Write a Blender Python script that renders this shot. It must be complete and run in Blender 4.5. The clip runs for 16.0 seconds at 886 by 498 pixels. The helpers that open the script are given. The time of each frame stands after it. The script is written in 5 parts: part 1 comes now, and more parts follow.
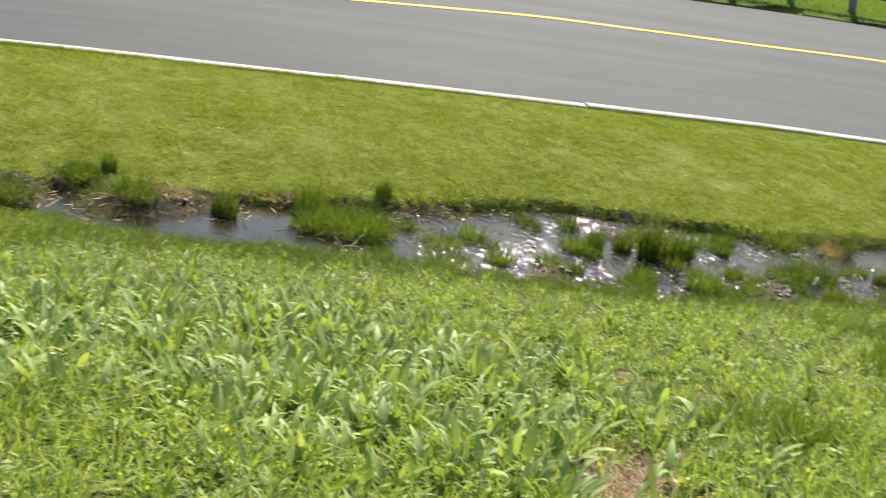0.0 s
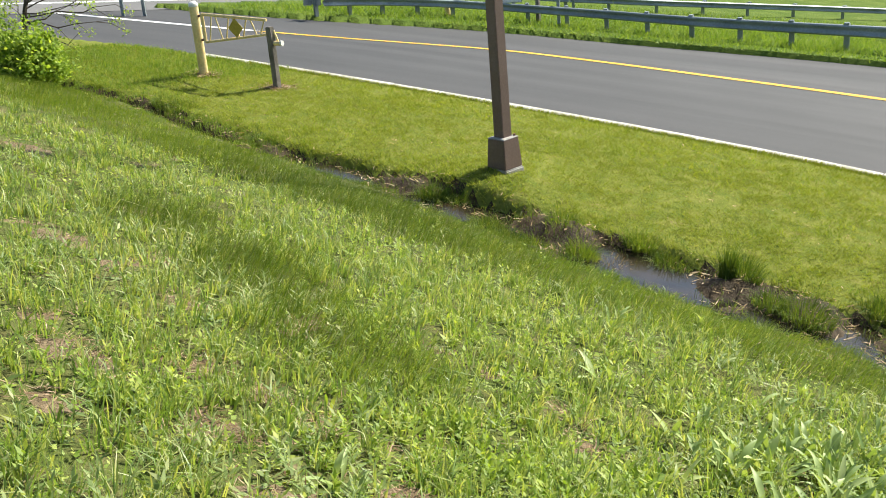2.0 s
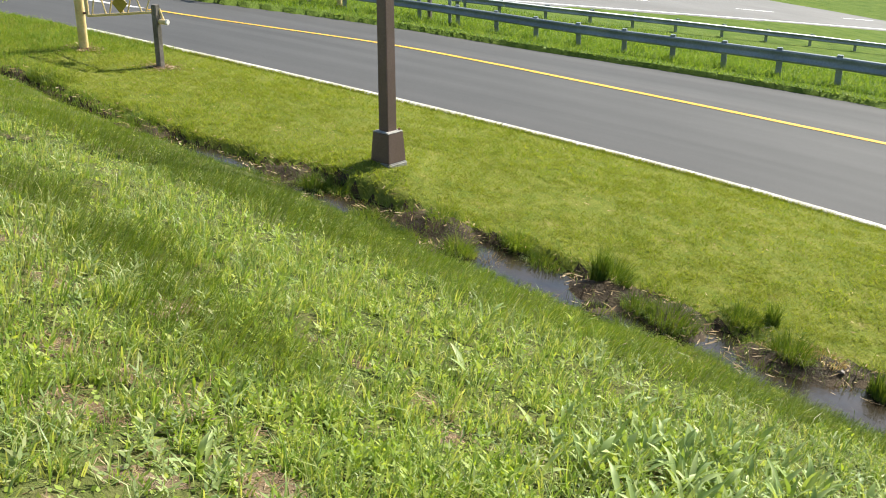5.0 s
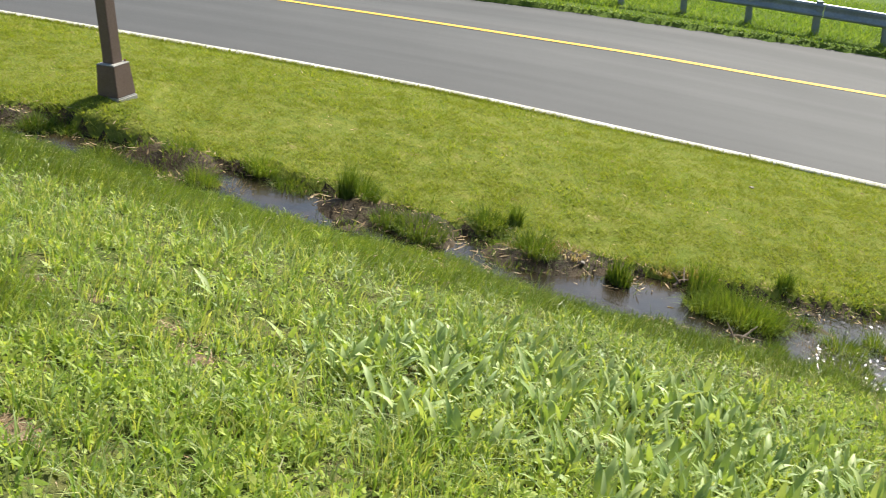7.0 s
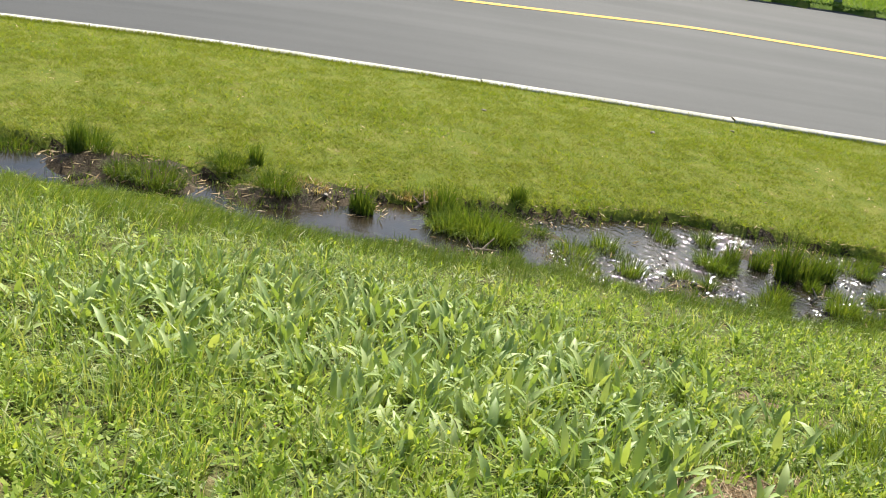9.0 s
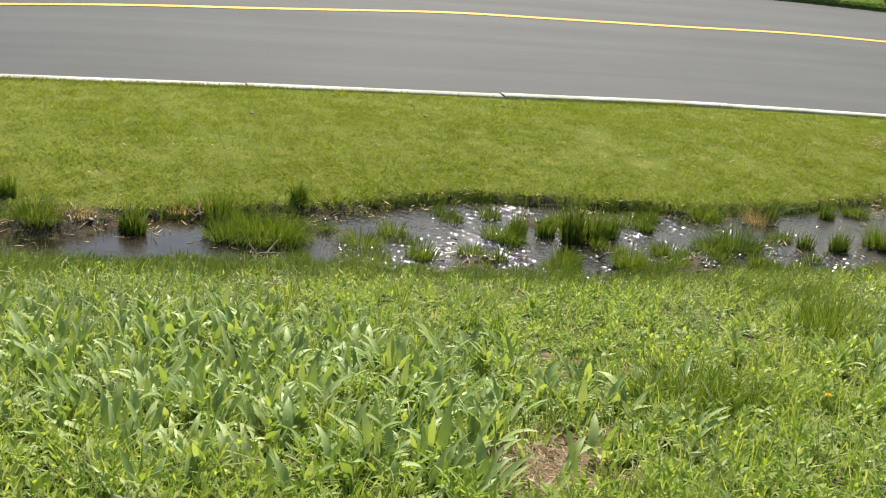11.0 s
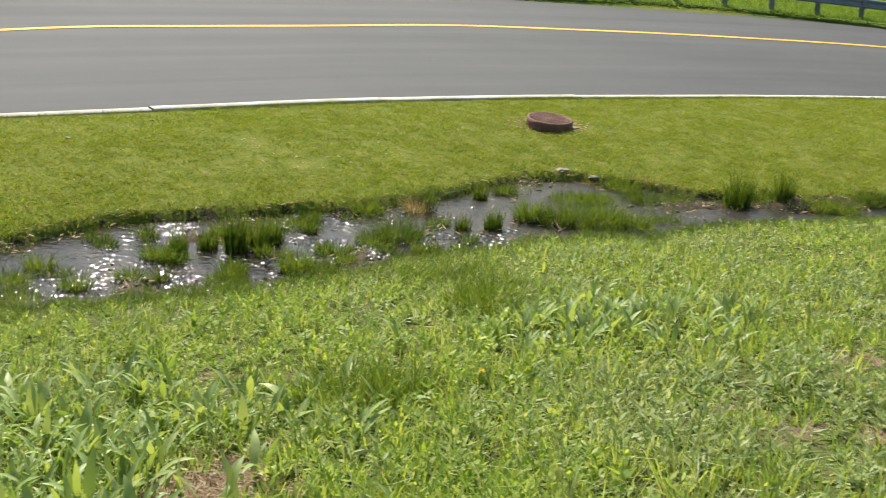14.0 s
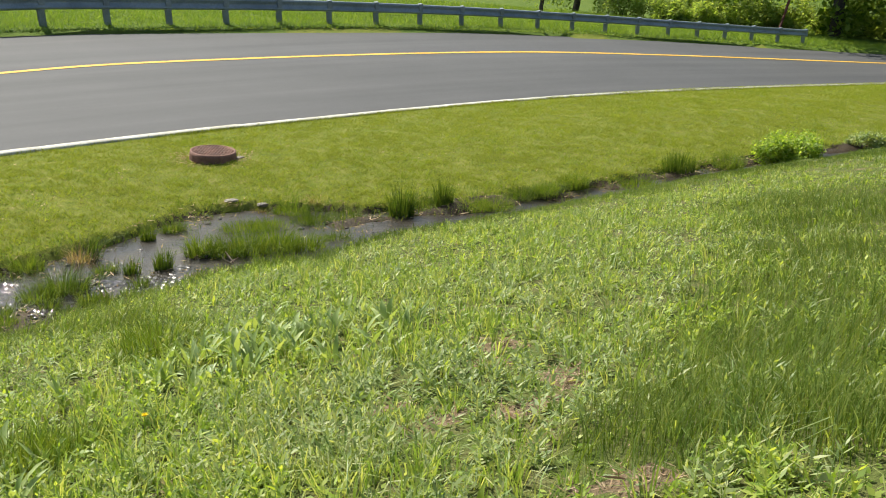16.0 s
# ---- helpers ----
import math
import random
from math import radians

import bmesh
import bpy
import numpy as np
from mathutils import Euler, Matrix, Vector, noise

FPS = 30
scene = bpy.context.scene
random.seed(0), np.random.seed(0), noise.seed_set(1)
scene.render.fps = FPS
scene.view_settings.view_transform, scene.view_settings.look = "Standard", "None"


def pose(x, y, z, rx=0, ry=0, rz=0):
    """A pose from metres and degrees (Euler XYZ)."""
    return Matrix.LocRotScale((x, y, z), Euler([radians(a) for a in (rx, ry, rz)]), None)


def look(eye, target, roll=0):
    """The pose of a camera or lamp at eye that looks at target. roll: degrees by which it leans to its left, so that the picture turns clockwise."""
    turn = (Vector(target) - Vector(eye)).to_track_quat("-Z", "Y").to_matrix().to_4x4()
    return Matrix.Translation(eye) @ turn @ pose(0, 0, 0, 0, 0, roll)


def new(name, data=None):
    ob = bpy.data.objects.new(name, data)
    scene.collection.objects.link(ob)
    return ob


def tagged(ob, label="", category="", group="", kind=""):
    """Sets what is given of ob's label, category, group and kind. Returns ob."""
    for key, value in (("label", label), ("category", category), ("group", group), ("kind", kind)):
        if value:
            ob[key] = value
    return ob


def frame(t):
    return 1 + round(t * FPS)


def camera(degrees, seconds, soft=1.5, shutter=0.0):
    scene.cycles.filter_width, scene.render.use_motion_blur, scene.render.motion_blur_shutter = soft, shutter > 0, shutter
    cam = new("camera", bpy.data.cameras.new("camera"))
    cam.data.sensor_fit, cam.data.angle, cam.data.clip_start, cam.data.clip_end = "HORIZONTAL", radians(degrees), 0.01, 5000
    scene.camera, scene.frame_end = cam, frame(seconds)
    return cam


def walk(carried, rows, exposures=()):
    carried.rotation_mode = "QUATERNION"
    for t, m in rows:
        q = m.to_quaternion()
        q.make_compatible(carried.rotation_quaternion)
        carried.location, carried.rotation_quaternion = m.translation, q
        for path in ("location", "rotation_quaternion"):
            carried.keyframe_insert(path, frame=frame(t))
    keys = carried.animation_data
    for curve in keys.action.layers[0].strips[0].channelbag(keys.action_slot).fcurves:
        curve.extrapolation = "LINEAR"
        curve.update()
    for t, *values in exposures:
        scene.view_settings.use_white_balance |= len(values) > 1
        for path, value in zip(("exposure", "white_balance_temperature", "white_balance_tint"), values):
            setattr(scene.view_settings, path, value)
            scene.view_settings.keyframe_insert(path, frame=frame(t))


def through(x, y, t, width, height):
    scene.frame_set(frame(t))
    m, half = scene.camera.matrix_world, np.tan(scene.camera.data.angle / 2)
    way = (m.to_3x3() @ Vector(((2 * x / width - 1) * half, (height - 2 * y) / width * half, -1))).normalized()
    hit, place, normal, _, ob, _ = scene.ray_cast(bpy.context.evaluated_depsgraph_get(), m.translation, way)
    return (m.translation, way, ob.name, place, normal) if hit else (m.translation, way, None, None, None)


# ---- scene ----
LEVEL = Vector((-0.12, -0.14, 1)).rotation_difference(Vector((0, 0, 1))).to_matrix().to_4x4()   # the site falls along the ramp and away from the slope
LEAN = LEVEL.inverted()
cam = camera(45.31, 16.0, soft=1.0, shutter=0.15)
walk(cam, [
    (0.0, LEVEL @ look((-0.016, -0.082, 2.698), (-1.828, 9.084, -0.868), 9.40)),
    (0.3, LEVEL @ look((-0.054, -0.113, 2.765), (-3.526, 8.565, -0.789), 9.41)),
    (0.5, LEVEL @ look((0.071, -0.092, 2.803), (-4.686, 7.988, -0.674), 7.29)),
    (1.0, LEVEL @ look((-0.147, -0.113, 2.795), (-6.803, 6.360, -0.921), 4.51)),
    (1.5, LEVEL @ look((-0.230, -0.149, 2.858), (-7.508, 5.590, -0.896), 5.39)),
    (2.0, LEVEL @ look((-0.276, -0.146, 2.852), (-7.844, 5.336, -0.709), 5.98)),
    (2.5, LEVEL @ look((-0.284, -0.138, 2.862), (-7.888, 5.377, -0.567), 7.65)),
    (3.0, LEVEL @ look((-0.277, -0.121, 2.870), (-7.844, 5.509, -0.453), 7.90)),
    (3.2, LEVEL @ look((-0.282, -0.113, 2.858), (-7.795, 5.577, -0.486), 8.26)),
    (5.3, LEVEL @ look((-0.222, -0.158, 2.852), (-6.918, 6.404, -0.627), 11.28)),
    (5.5, LEVEL @ look((-0.220, -0.132, 2.829), (-6.747, 6.589, -0.667), 11.27)),
    (6.0, LEVEL @ look((-0.203, -0.177, 2.760), (-6.388, 6.842, -0.774), 10.88)),
    (6.5, LEVEL @ look((-0.178, -0.130, 2.740), (-6.015, 7.147, -0.862), 10.98)),
    (7.0, LEVEL @ look((-0.161, -0.068, 2.744), (-5.244, 7.746, -0.877), 10.57)),
    (7.5, LEVEL @ look((-0.014, -0.187, 2.744), (-4.422, 8.004, -0.927), 10.57)),
    (8.0, LEVEL @ look((0.049, -0.159, 2.753), (-3.886, 8.233, -1.001), 9.39)),
    (8.2, LEVEL @ look((0.068, -0.147, 2.766), (-3.668, 8.318, -1.027), 9.58)),
    (10.3, LEVEL @ look((0.073, -0.011, 2.565), (-1.945, 9.148, -0.905), 7.17)),
    (10.5, LEVEL @ look((0.090, 0.028, 2.553), (-1.729, 9.233, -0.904), 6.60)),
    (11.0, LEVEL @ look((0.110, 0.098, 2.571), (-1.163, 9.403, -0.864), 5.82)),
    (11.5, LEVEL @ look((0.127, 0.131, 2.588), (-0.685, 9.515, -0.770), 5.79)),
    (12.0, LEVEL @ look((0.159, 0.174, 2.602), (-0.112, 9.615, -0.685), 5.44)),
    (12.5, LEVEL @ look((0.198, 0.216, 2.609), (0.352, 9.657, -0.686), 5.43)),
    (13.0, LEVEL @ look((0.231, 0.238, 2.587), (0.571, 9.672, -0.711), 6.35)),
    (13.5, LEVEL @ look((0.242, 0.216, 2.574), (0.829, 9.663, -0.652), 4.92)),
    (14.0, LEVEL @ look((0.277, 0.197, 2.569), (1.907, 9.543, -0.593), 4.30)),
    (14.5, LEVEL @ look((0.354, 0.128, 2.596), (3.284, 9.181, -0.479), 3.81)),
    (15.0, LEVEL @ look((0.389, 0.104, 2.603), (3.944, 8.939, -0.446), 3.07)),
    (15.5, LEVEL @ look((0.406, 0.060, 2.612), (4.407, 8.731, -0.358), 1.99)),
    (16.0, LEVEL @ look((0.427, -0.003, 2.637), (4.761, 8.559, -0.176), 1.59)),
], [(0, 1.0), (1.5, 1.11), (3.2, 1.14), (5.5, 1.1), (7, 1.1), (10, 0.95), (11, 0.86), (14, 0.82), (16, 0.9)])

# ---- world, sun, exposure ----
SUN_AZ, SUN_EL = radians(10), radians(48)          # azimuth to the left of +y
world = bpy.data.worlds.new("sky")
scene.world = world
world.use_nodes = True
sky = world.node_tree.nodes.new("ShaderNodeTexSky")
sky.sky_type, sky.sun_disc = "NISHITA", False
to_sun = Vector((-math.sin(SUN_AZ) * math.cos(SUN_EL), math.cos(SUN_AZ) * math.cos(SUN_EL), math.sin(SUN_EL)))
high = LEVEL.to_3x3() @ to_sun
sky.sun_elevation, sky.sun_rotation = math.asin(high.z), math.atan2(high.x, high.y)
world.node_tree.links.new(sky.outputs[0], world.node_tree.nodes["Background"].inputs[0])
world.node_tree.nodes["Background"].inputs[1].default_value = 0.09
sun = new("sun", bpy.data.lights.new("sun", "SUN"))
sun.data.energy, sun.data.angle, sun.data.color = 5.0, radians(0.53), (1.0, 0.95, 0.84)
sun.matrix_world = look(to_sun * 50, (0, 0, 0))
rng = np.random.default_rng(7)


# ---- materials ----
class Nodes:
    def __init__(self, name):
        self.mat = bpy.data.materials.new(name)
        self.mat.use_nodes = True
        self.tree = self.mat.node_tree
        self.bsdf = self.tree.nodes["Principled BSDF"]
        self.out = self.tree.nodes["Material Output"]

    def add(self, kind, **inputs):
        node = self.tree.nodes.new(kind)
        for key, value in inputs.items():
            self.put(node.inputs[key.replace("_", " ")], value)
        return node

    def put(self, socket, value):
        if isinstance(value, bpy.types.NodeSocket):
            self.tree.links.new(value, socket)
        else:
            socket.default_value = value

    def noise(self, scale, detail=4.0, rough=0.6, coord=None):
        node = self.add("ShaderNodeTexNoise", Scale=scale, Detail=detail, Roughness=rough)
        self.tree.links.new(coord or self.coord(), node.inputs["Vector"])
        return node.outputs["Fac"]

    def coord(self):
        return self.add("ShaderNodeNewGeometry").outputs["Position"]

    def ramp(self, fac, stops):
        node = self.add("ShaderNodeValToRGB")
        el = node.color_ramp.elements
        while len(el) < len(stops):
            el.new(0.5)
        for e, (p, c) in zip(el, stops):
            e.position, e.color = p, (*c, 1)
        self.put(node.inputs["Fac"], fac)
        return node.outputs["Color"]

    def mix(self, fac, a, b, blend="MIX"):
        node = self.add("ShaderNodeMix")
        node.data_type, node.blend_type = "RGBA", blend
        for key, value in (("Factor_Float", fac), ("A_Color", a), ("B_Color", b)):
            sock = next(s for s in node.inputs if s.identifier == key)
            if isinstance(value, tuple) and len(value) == 3:
                value = (*value, 1)
            self.put(sock, value)
        return next(s for s in node.outputs if s.identifier == "Result_Color")

    def bump(self, height, strength, distance):
        node = self.add("ShaderNodeBump", Height=height, Strength=strength, Distance=distance)
        self.tree.links.new(node.outputs["Normal"], self.bsdf.inputs["Normal"])


def surface(name, c1, c2, scale, rough=0.8, metal=0.0, fine=None, bump=0.3, dist=0.01, c3=None, spec=0.4):
    """Two colours over a coarse noise, a fine grain over it, and relief."""
    n = Nodes(name)
    base = n.ramp(n.noise(scale), [(0.35, c1), (0.65, c2)] + ([(0.78, c3)] if c3 else []))
    grain = n.noise(fine or scale * 14, 5)
    n.put(n.bsdf.inputs["Base Color"], n.mix(0.55, base, n.ramp(grain, [(0.3, (0.45, 0.45, 0.45)), (0.7, (1, 1, 1))]), "MULTIPLY"))
    n.bsdf.inputs["Roughness"].default_value = rough
    n.bsdf.inputs["Metallic"].default_value = metal
    n.bsdf.inputs["Specular IOR Level"].default_value = spec
    n.bump(grain, bump, dist)
    return n.mat


def leaf_material(name, stops, through=0.35, rough=0.5, patch=1.3, stain=(0.2, 0.17, 0.05), spec=0.12, clump=0.35):
    """Every blade takes its own tone; broad patches drift between them; light passes through."""
    n = Nodes(name)
    island = n.add("ShaderNodeNewGeometry").outputs["Random Per Island"]
    drift = n.mix(clump, n.noise(patch, 3), n.noise(patch * 9, 2))
    mixed = n.add("ShaderNodeMath")
    mixed.operation = "MULTIPLY_ADD"
    n.put(mixed.inputs[0], drift), n.put(mixed.inputs[1], 0.9), n.put(mixed.inputs[2], -0.45)
    total = n.add("ShaderNodeMath")
    total.operation = "ADD"
    n.put(total.inputs[0], island), n.put(total.inputs[1], mixed.outputs[0])
    colour = n.ramp(total.outputs[0], [(p, (1.08 * c[0], c[1], c[2])) for p, c in stops])
    colour = n.mix(n.ramp(n.noise(9.0, 2), [(0.58, (0, 0, 0)), (0.75, (0.5, 0.5, 0.5))]), colour, stain)
    n.put(n.bsdf.inputs["Base Color"], colour)
    n.bsdf.inputs["Roughness"].default_value = rough
    n.bsdf.inputs["Specular IOR Level"].default_value = spec
    trans = n.add("ShaderNodeBsdfTranslucent")
    n.put(trans.inputs["Color"], n.mix(1.0, colour, (1.46, 1.40, 0.55), "MULTIPLY"))
    mixer = n.add("ShaderNodeMixShader")
    mixer.inputs[0].default_value = through
    n.tree.links.new(n.bsdf.outputs[0], mixer.inputs[1])
    n.tree.links.new(trans.outputs[0], mixer.inputs[2])
    n.tree.links.new(mixer.outputs[0], n.out.inputs["Surface"])
    return n.mat


LAWN_SOIL = surface("lawn_turf", (0.120, 0.155, 0.024), (0.190, 0.200, 0.042), 6.0, 0.95, fine=42, bump=0.7, dist=0.02, c3=(0.26, 0.215, 0.10), spec=0.04)
BANK_SOIL = surface("bank_soil", (0.080, 0.115, 0.024), (0.135, 0.132, 0.050), 4.5, 0.95, fine=34, bump=1.0, dist=0.03, c3=(0.30, 0.23, 0.145), spec=0.05)
BARE_SOIL = surface("bare_soil", (0.15, 0.115, 0.065), (0.23, 0.175, 0.110), 9.0, 0.95, fine=60, bump=1.0, dist=0.02, c3=(0.36, 0.29, 0.20), spec=0.05)
VERGE_SOIL = surface("verge_turf", (0.075, 0.125, 0.020), (0.125, 0.175, 0.034), 1.4, 0.95, fine=30, bump=0.8, dist=0.03, c3=(0.17, 0.19, 0.05), spec=0.04)
MUD = surface("stream_mud", (0.034, 0.025, 0.013), (0.075, 0.050, 0.024), 6.0, 0.75, fine=45, bump=0.9, dist=0.02, c3=(0.12, 0.085, 0.042), spec=0.15)


def streaked(name, dark, light):
    """Asphalt with long tracks along the lane."""
    n = Nodes(name)
    uv = n.add("ShaderNodeUVMap").outputs["UV"]
    tracks = n.noise(1.0, 3, 0.55, uv)
    blots = n.noise(0.5, 4, 0.6)
    grain = n.noise(95, 4)
    base = n.ramp(n.mix(0.3, tracks, blots), [(0.36, dark), (0.64, light)])
    n.put(n.bsdf.inputs["Base Color"], n.mix(0.5, base, n.ramp(grain, [(0.3, (0.5, 0.5, 0.5)), (0.7, (1, 1, 1))]), "MULTIPLY"))
    n.bsdf.inputs["Roughness"].default_value = 0.8
    n.bsdf.inputs["Specular IOR Level"].default_value = 0.25
    n.bump(grain, 0.25, 0.004)
    return n.mat


RAMP_ASPHALT = streaked("ramp_asphalt", (0.046, 0.047, 0.0475), (0.073, 0.073, 0.0725))
OLD_ASPHALT = surface("old_asphalt", (0.140, 0.138, 0.132), (0.178, 0.176, 0.169), 0.3, 0.85, fine=60, bump=0.2, dist=0.004, spec=0.25)
KERB_STONE = surface("kerb_concrete", (0.36, 0.34, 0.27), (0.56, 0.54, 0.46), 2.5, 0.85, fine=30, bump=0.5, dist=0.008, spec=0.15)
YELLOW_PAINT = surface("yellow_line_paint", (0.60, 0.345, 0.02), (0.70, 0.43, 0.05), 1.2, 0.7, fine=50, bump=0.2, dist=0.002, spec=0.2)
WHITE_PAINT = surface("white_line_paint", (0.72, 0.72, 0.70), (0.82, 0.82, 0.80), 1.2, 0.6, fine=50, bump=0.2, dist=0.002)
GALVANISED = surface("weathered_green_steel", (0.19, 0.225, 0.235), (0.29, 0.33, 0.335), 1.7, 0.45, 0.3, fine=25, bump=0.15, dist=0.003)
BROWN_STEEL = surface("brown_painted_steel", (0.165, 0.106, 0.089), (0.205, 0.136, 0.117), 3.0, 0.42, 0.0, fine=60, bump=0.12, dist=0.002)
YELLOW_STEEL = surface("yellow_painted_steel", (0.72, 0.53, 0.22), (0.82, 0.65, 0.33), 6.0, 0.5, 0.0, fine=50, bump=0.15, dist=0.002, c3=(0.50, 0.30, 0.12))
WHITE_STEEL = surface("white_painted_cap", (0.70, 0.68, 0.62), (0.80, 0.78, 0.74), 8.0, 0.5, fine=50, bump=0.1, dist=0.002)
GREY_WOOD = surface("weathered_grey_wood", (0.12, 0.105, 0.085), (0.22, 0.195, 0.165), 5.0, 0.85, fine=40, bump=0.6, dist=0.004)
RUST = surface("rusted_cast_iron", (0.150, 0.070, 0.048), (0.27, 0.135, 0.092), 9.0, 0.8, 0.15, fine=90, bump=0.6, dist=0.004)
CONCRETE = surface("grey_concrete", (0.33, 0.31, 0.27), (0.44, 0.42, 0.38), 4.0, 0.9, fine=50, bump=0.5, dist=0.005)
SIGN_WHITE = surface("sign_face", (0.80, 0.80, 0.76), (0.86, 0.86, 0.82), 3.0, 0.5, fine=40, bump=0.05, dist=0.001)
SIGN_RED = surface("red_reflector", (0.42, 0.02, 0.02), (0.52, 0.03, 0.03), 3.0, 0.45, fine=40, bump=0.05, dist=0.001)
SIGN_BACK = surface("yellow_reflector", (0.40, 0.29, 0.04), (0.50, 0.37, 0.06), 8.0, 0.5, fine=40, bump=0.1, dist=0.001)
BLACK = surface("black_letter_paint", (0.02, 0.02, 0.02), (0.03, 0.03, 0.03), 5.0, 0.6, fine=40, bump=0.05, dist=0.001)
BARK = surface("tree_bark", (0.055, 0.040, 0.030), (0.11, 0.085, 0.065), 6.0, 0.95, fine=30, bump=0.9, dist=0.02)
DEAD = surface("driftwood", (0.16, 0.10, 0.06), (0.40, 0.32, 0.23), 14.0, 0.85, fine=60, bump=0.5, dist=0.004)
STONE = surface("wet_stone", (0.12, 0.095, 0.07), (0.27, 0.225, 0.175), 10.0, 0.6, fine=60, bump=0.5, dist=0.005)
WET_PEBBLE = surface("wet_pebble", (0.045, 0.036, 0.028), (0.13, 0.105, 0.08), 12.0, 0.22, fine=60, bump=0.3, dist=0.003, spec=0.6)
RED_POST = surface("red_brown_post", (0.16, 0.045, 0.03), (0.24, 0.07, 0.05), 5.0, 0.7, fine=40, bump=0.3, dist=0.003)
CAR_PAINT = surface("dark_car_paint", (0.03, 0.035, 0.035), (0.04, 0.045, 0.045), 2.0, 0.25, 0.2, fine=40, bump=0.02, dist=0.001)
TYRE = surface("tyre_rubber", (0.02, 0.02, 0.02), (0.03, 0.03, 0.03), 9.0, 0.85, fine=60, bump=0.3, dist=0.003)
ALLOY = surface("alloy_wheel", (0.5, 0.5, 0.5), (0.6, 0.6, 0.6), 5.0, 0.3, 0.9, fine=60, bump=0.05, dist=0.001)
GLASS = surface("car_glass", (0.015, 0.02, 0.02), (0.02, 0.025, 0.025), 3.0, 0.05, fine=40, bump=0.0, dist=0.001)

G_LAWN = leaf_material("mown_grass", [(0.0, (0.160, 0.222, 0.030)), (0.5, (0.212, 0.275, 0.038)), (1.0, (0.265, 0.305, 0.068))], 0.36, 0.75, 0.7, (0.24, 0.215, 0.09), 0.04, 0.45)
G_TUFT = leaf_material("lawn_tuft_blades", [(0.0, (0.115, 0.190, 0.024)), (0.6, (0.200, 0.280, 0.036)), (1.0, (0.31, 0.35, 0.08))], 0.46, 0.7, 0.8, (0.17, 0.21, 0.05), 0.05)
G_SOFT = leaf_material("soft_fine_grass", [(0.0, (0.070, 0.130, 0.020)), (0.6, (0.120, 0.190, 0.028)), (1.0, (0.19, 0.24, 0.055))], 0.40, 0.65, 1.1, (0.12, 0.15, 0.035), 0.08)
G_MEADOW = leaf_material("meadow_grass", [(0.0, (0.105, 0.195, 0.038)), (0.5, (0.188, 0.295, 0.070)), (0.8, (0.32, 0.385, 0.125)), (1.0, (0.40, 0.44, 0.19))], 0.42, 0.42, 1.2, (0.28, 0.26, 0.10), 0.4)
G_WEED = leaf_material("weed_leaves", [(0.0, (0.130, 0.225, 0.028)), (0.5, (0.235, 0.350, 0.050)), (1.0, (0.38, 0.46, 0.11))], 0.42, 0.5, 0.9, (0.22, 0.26, 0.07), 0.22)
G_PALE = leaf_material("silvery_blades", [(0.0, (0.135, 0.215, 0.066)), (0.5, (0.220, 0.312, 0.106)), (1.0, (0.38, 0.44, 0.20))], 0.38, 0.5, 1.0, (0.24, 0.25, 0.12), 0.25)
G_DOCK = leaf_material("dock_leaves", [(0.0, (0.17, 0.27, 0.080)), (0.5, (0.27, 0.38, 0.120)), (1.0, (0.40, 0.50, 0.20))], 0.28, 0.5, 0.9, (0.25, 0.30, 0.12), 0.3)
G_RUSH = leaf_material("rush_blades", [(0.0, (0.045, 0.090, 0.014)), (0.6, (0.085, 0.145, 0.022)), (1.0, (0.16, 0.21, 0.045))], 0.35, 0.5, 2.0, (0.12, 0.13, 0.03), 0.12)
G_STRAW = leaf_material("dry_straw", [(0.0, (0.22, 0.160, 0.085)), (0.6, (0.38, 0.30, 0.17)), (1.0, (0.54, 0.46, 0.31))], 0.25, 0.7, 3.0, (0.22, 0.16, 0.08), 0.1)
G_LITTER = leaf_material("soil_litter", [(0.0, (0.13, 0.085, 0.045)), (0.5, (0.25, 0.185, 0.11)), (1.0, (0.46, 0.38, 0.26))], 0.15, 0.8, 4.0, (0.17, 0.11, 0.06), 0.05)
G_BUSH = leaf_material("bush_leaves", [(0.0, (0.13, 0.23, 0.026)), (0.6, (0.23, 0.36, 0.050)), (1.0, (0.37, 0.47, 0.11))], 0.5, 0.5, 1.5, (0.13, 0.19, 0.03), 0.15)
G_VERGE = leaf_material("verge_blades", [(0.0, (0.085, 0.165, 0.022)), (0.6, (0.145, 0.245, 0.036)), (1.0, (0.23, 0.31, 0.085))], 0.42, 0.6, 0.8, (0.20, 0.22, 0.07), 0.08)
G_FAR = leaf_material("far_shrub_leaves", [(0.0, (0.17, 0.27, 0.060)), (0.6, (0.27, 0.38, 0.095)), (1.0, (0.40, 0.48, 0.17))], 0.55, 0.6, 0.8, (0.20, 0.26, 0.08), 0.08)
G_TREE = leaf_material("tree_leaves", [(0.0, (0.085, 0.155, 0.022)), (0.6, (0.16, 0.26, 0.038)), (1.0, (0.28, 0.37, 0.085))], 0.5, 0.55, 0.6, (0.10, 0.14, 0.03), 0.12)
PETAL = leaf_material("yellow_petals", [(0.0, (0.66, 0.56, 0.02)), (1.0, (0.74, 0.66, 0.04))], 0.3, 0.6, 2.0, (0.7, 0.5, 0.03))


